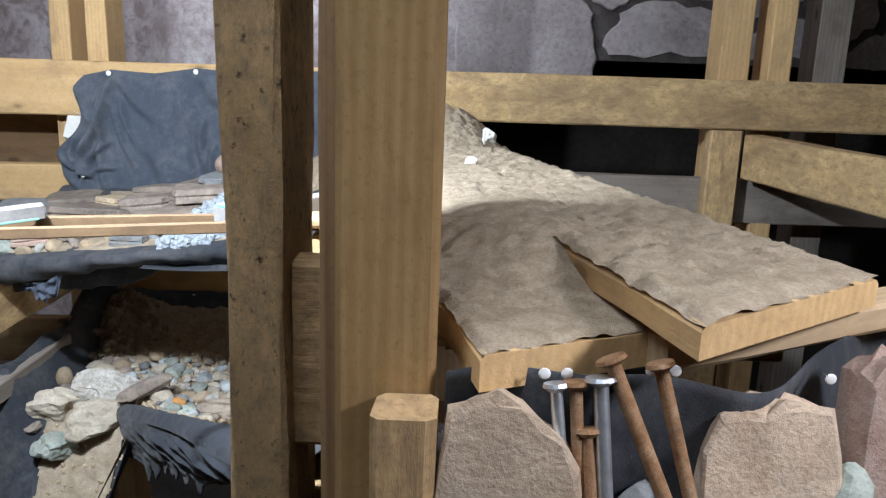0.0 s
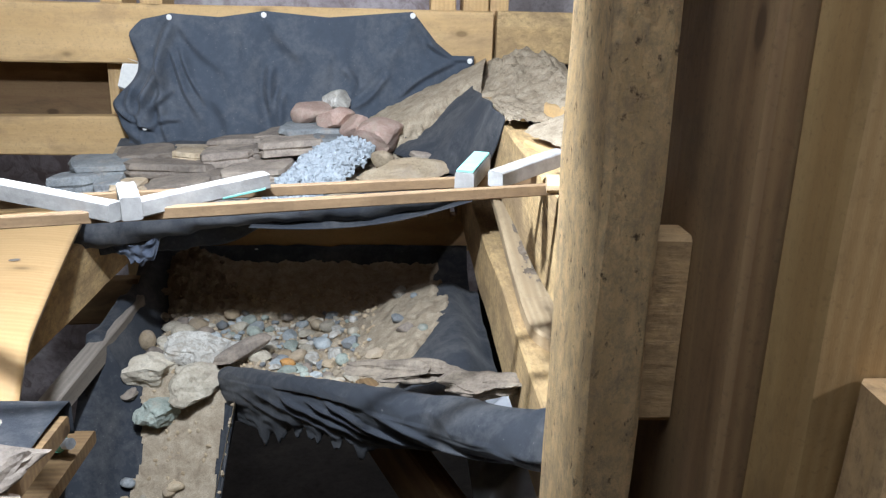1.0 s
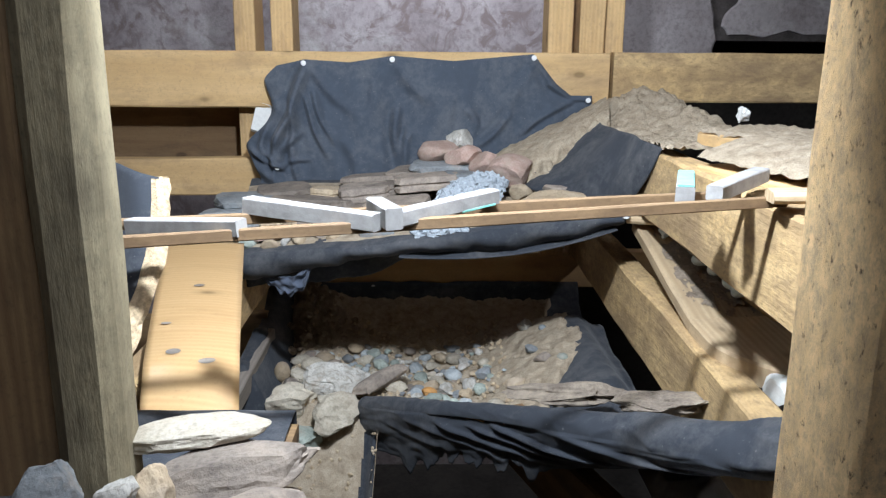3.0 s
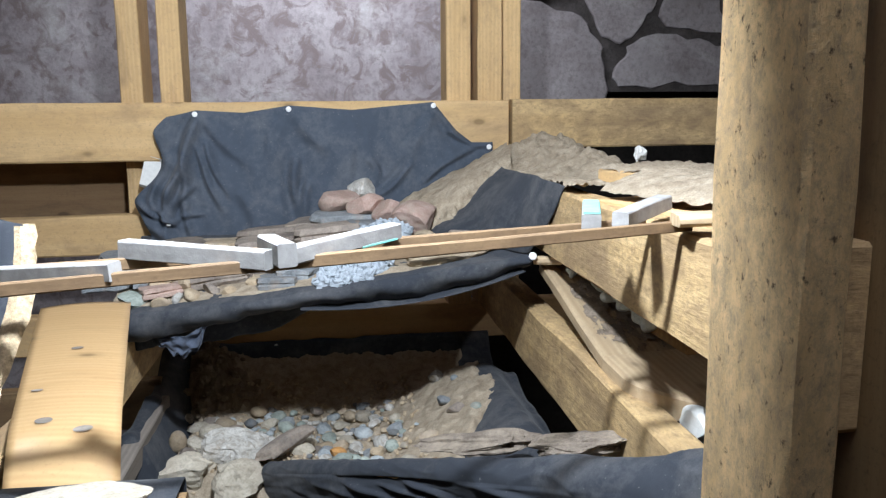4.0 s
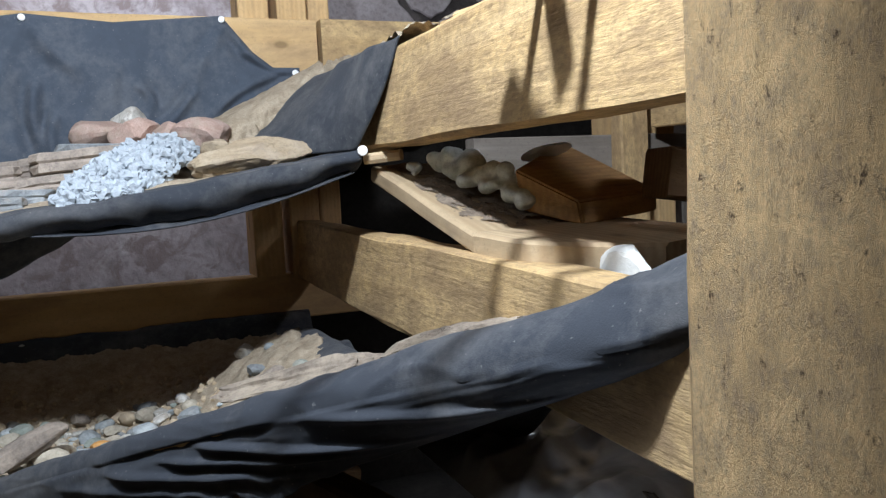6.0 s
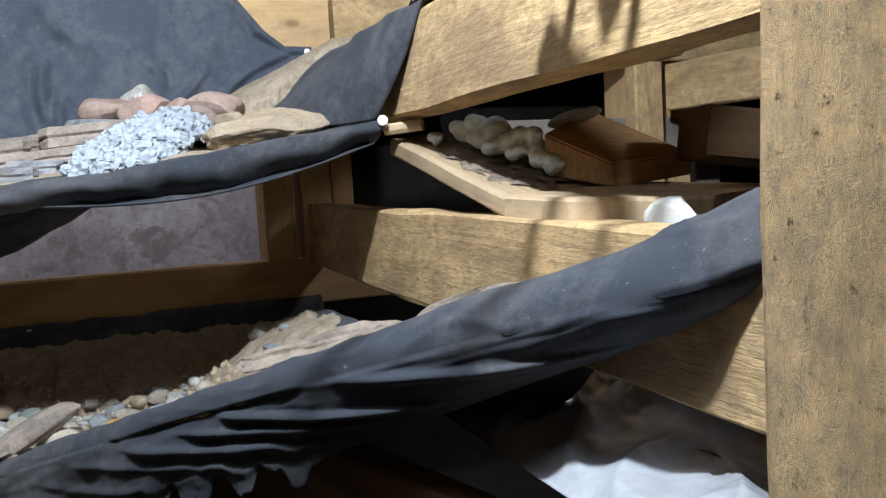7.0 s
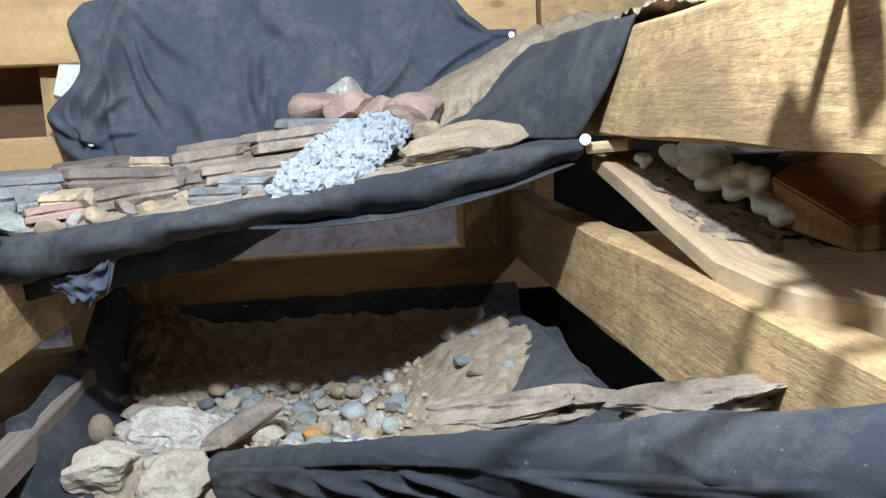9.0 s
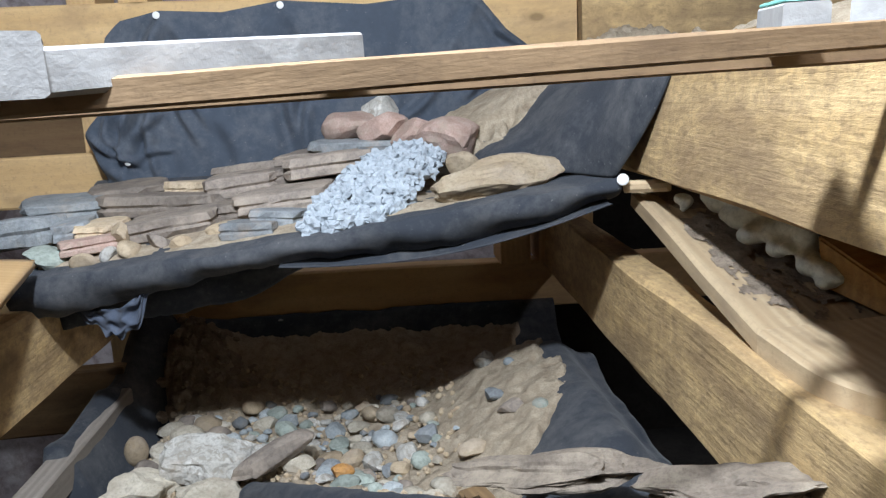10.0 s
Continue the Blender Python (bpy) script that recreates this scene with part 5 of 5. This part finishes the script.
SEEDS = [(0.27, 1.50), (0.74, 1.475), (0.30, 1.80), (0.56, 1.72), (0.77, 1.635), (0.97, 1.61), (0.90, 1.74), (0.70, 1.86), (1.04, 1.44), (1.19, 1.55), (1.12, 1.70), (1.30, 1.38), (1.38, 1.62), (1.28, 1.85), (1.50, 1.45), (1.55, 1.75)]
SEEDS = [Vector(s) for s in SEEDS]
inv = WALL.matrix_world.inverted()
for i, s in enumerate(SEEDS):
    low = 1.28 if s.x < 0.4 else 1.392
    poly = [Vector(c) for c in ((0.06, low), (1.7, low), (1.7, 2.0), (0.06, 2.0))]
    for t in SEEDS:
        if t is not s:
            poly = clip(poly, (s + t) / 2 - (t - s).normalized() * 0.001, (t - s).normalized())
    ring = []
    for a, b in zip(poly, poly[1:] + poly[:1]):
        for k in range(6):
            p = a.lerp(b, k / 6)
            j = 0.020 * noise.noise(Vector((p.x * 9, p.y * 9, i))) + 0.016 * noise.noise(Vector((p.x * 30, p.y * 30, i)))
            ring.append(p + (s - p).normalized() * (0.003 + 1.5 * abs(j) + (0.022 if k == 0 else 0.006 if k in (1, 5) else 0)))
    bm = bmesh.new()
    dep = 0.012 + 0.014 * random.Random(i).random()
    rows = [[bm.verts.new((*(p + (s - p) * f).to_tuple()[:1], 2.395 - d, (p + (s - p) * f).y)) for p in ring] for f, d in ((0, 0), (0.006, dep * 0.8), (0.03, dep), (0.5, dep + 0.012 * nz(i, 1)))]
    for a, b in zip(rows, rows[1:]):
        for k in range(len(ring)):
            bm.faces.new((a[k], a[(k + 1) % len(ring)], b[(k + 1) % len(ring)], b[k]))
    bm.faces.new(rows[-1])
    bmesh.ops.recalc_face_normals(bm, faces=bm.faces)
    ob = put("stone", bm, RUBBLE)
    ob.parent = WALL
    ob.matrix_parent_inverse = inv

# ---- screws ----


def screws(owner, spots, r):
    inv = owner.matrix_world.inverted()
    for x, y, z, f in spots:
        bm = bmesh.new()
        bmesh.ops.create_cone(bm, cap_ends=True, segments=10, radius1=r, radius2=r * 0.8, depth=0.0016)
        ob = put("screw", bm, SCREW)
        ob.parent = owner
        ob.matrix_world = Matrix.Translation((x, y, z)) @ Vector(f).to_track_quat("Z", "Y").to_matrix().to_4x4()
        ob.matrix_parent_inverse = inv


F = (0, -1, 0)
screws(bpy.data.objects["timber_beam"], [(-0.955, 1.5995, 1.276, F), (-0.875, 1.5995, 1.285, F), (-0.795, 1.5995, 1.301, F), (-0.685, 1.5995, 1.322, F), (-0.700, 1.5995, 1.262, F), (-0.03, 1.5995, 1.312, F), (-0.085, 1.5995, 1.31, F), (-0.02, 1.5995, 1.268, F), (-0.105, 1.5995, 1.33, F)], 0.0042)
screws(bpy.data.objects["timber_beam.001"], [(0.035, 1.5995, 1.31, F), (0.032, 1.5995, 1.275, F), (0.64, 1.5995, 1.31, F), (0.73, 1.5995, 1.285, F)], 0.0042)

# ---- knots ----


def knot(owner, at, r, face=(0, -1, 0)):
    bm = bmesh.new()
    bmesh.ops.create_circle(bm, cap_ends=True, segments=20, radius=1.0)
    for v in bm.verts:
        k = 1 + 0.15 * noise.noise(v.co * 2 + Vector(at) * 9)
        v.co = Vector((v.co.x * r[0] * k, v.co.y * r[1] * k, 0.0004))
    ob = put("knot", bm, PINE_DARK)
    ob.parent = owner
    ob.matrix_world = Matrix.Translation(at) @ Vector(face).to_track_quat("Z", "Y").to_matrix().to_4x4()
    ob.matrix_parent_inverse = owner.matrix_world.inverted()
    return tagged(ob, "dark brown round knot")


P2 = bpy.data.objects["front_post.001"]
knot(P2, (0.054, 0.4112, 1.36), (0.0042, 0.0052))
knot(P2, (0.070, 0.4112, 1.475), (0.004, 0.005))
knot(bpy.data.objects["timber_beam.001"], (0.40, 1.5992, 1.305), (0.007, 0.005))
for at, r in (((-0.0352, 0.80, 1.16), (0.008, 0.006)), ((-0.0352, 1.22, 1.18), (0.006, 0.005))):
    knot(bpy.data.objects["side_beam"], at, r, (-1, 0, 0))
for at, r in (((-0.0372, 0.98, 0.955), (0.007, 0.005)), ((-0.0372, 1.36, 0.97), (0.006, 0.004))):
    knot(bpy.data.objects["side_joist.001"], at, r, (-1, 0, 0))
screws(bpy.data.objects["side_joist.002"], [(-0.6528, 0.90, 0.955, (1, 0, 0)), (-0.6528, 1.50, 0.952, (1, 0, 0))], 0.004)
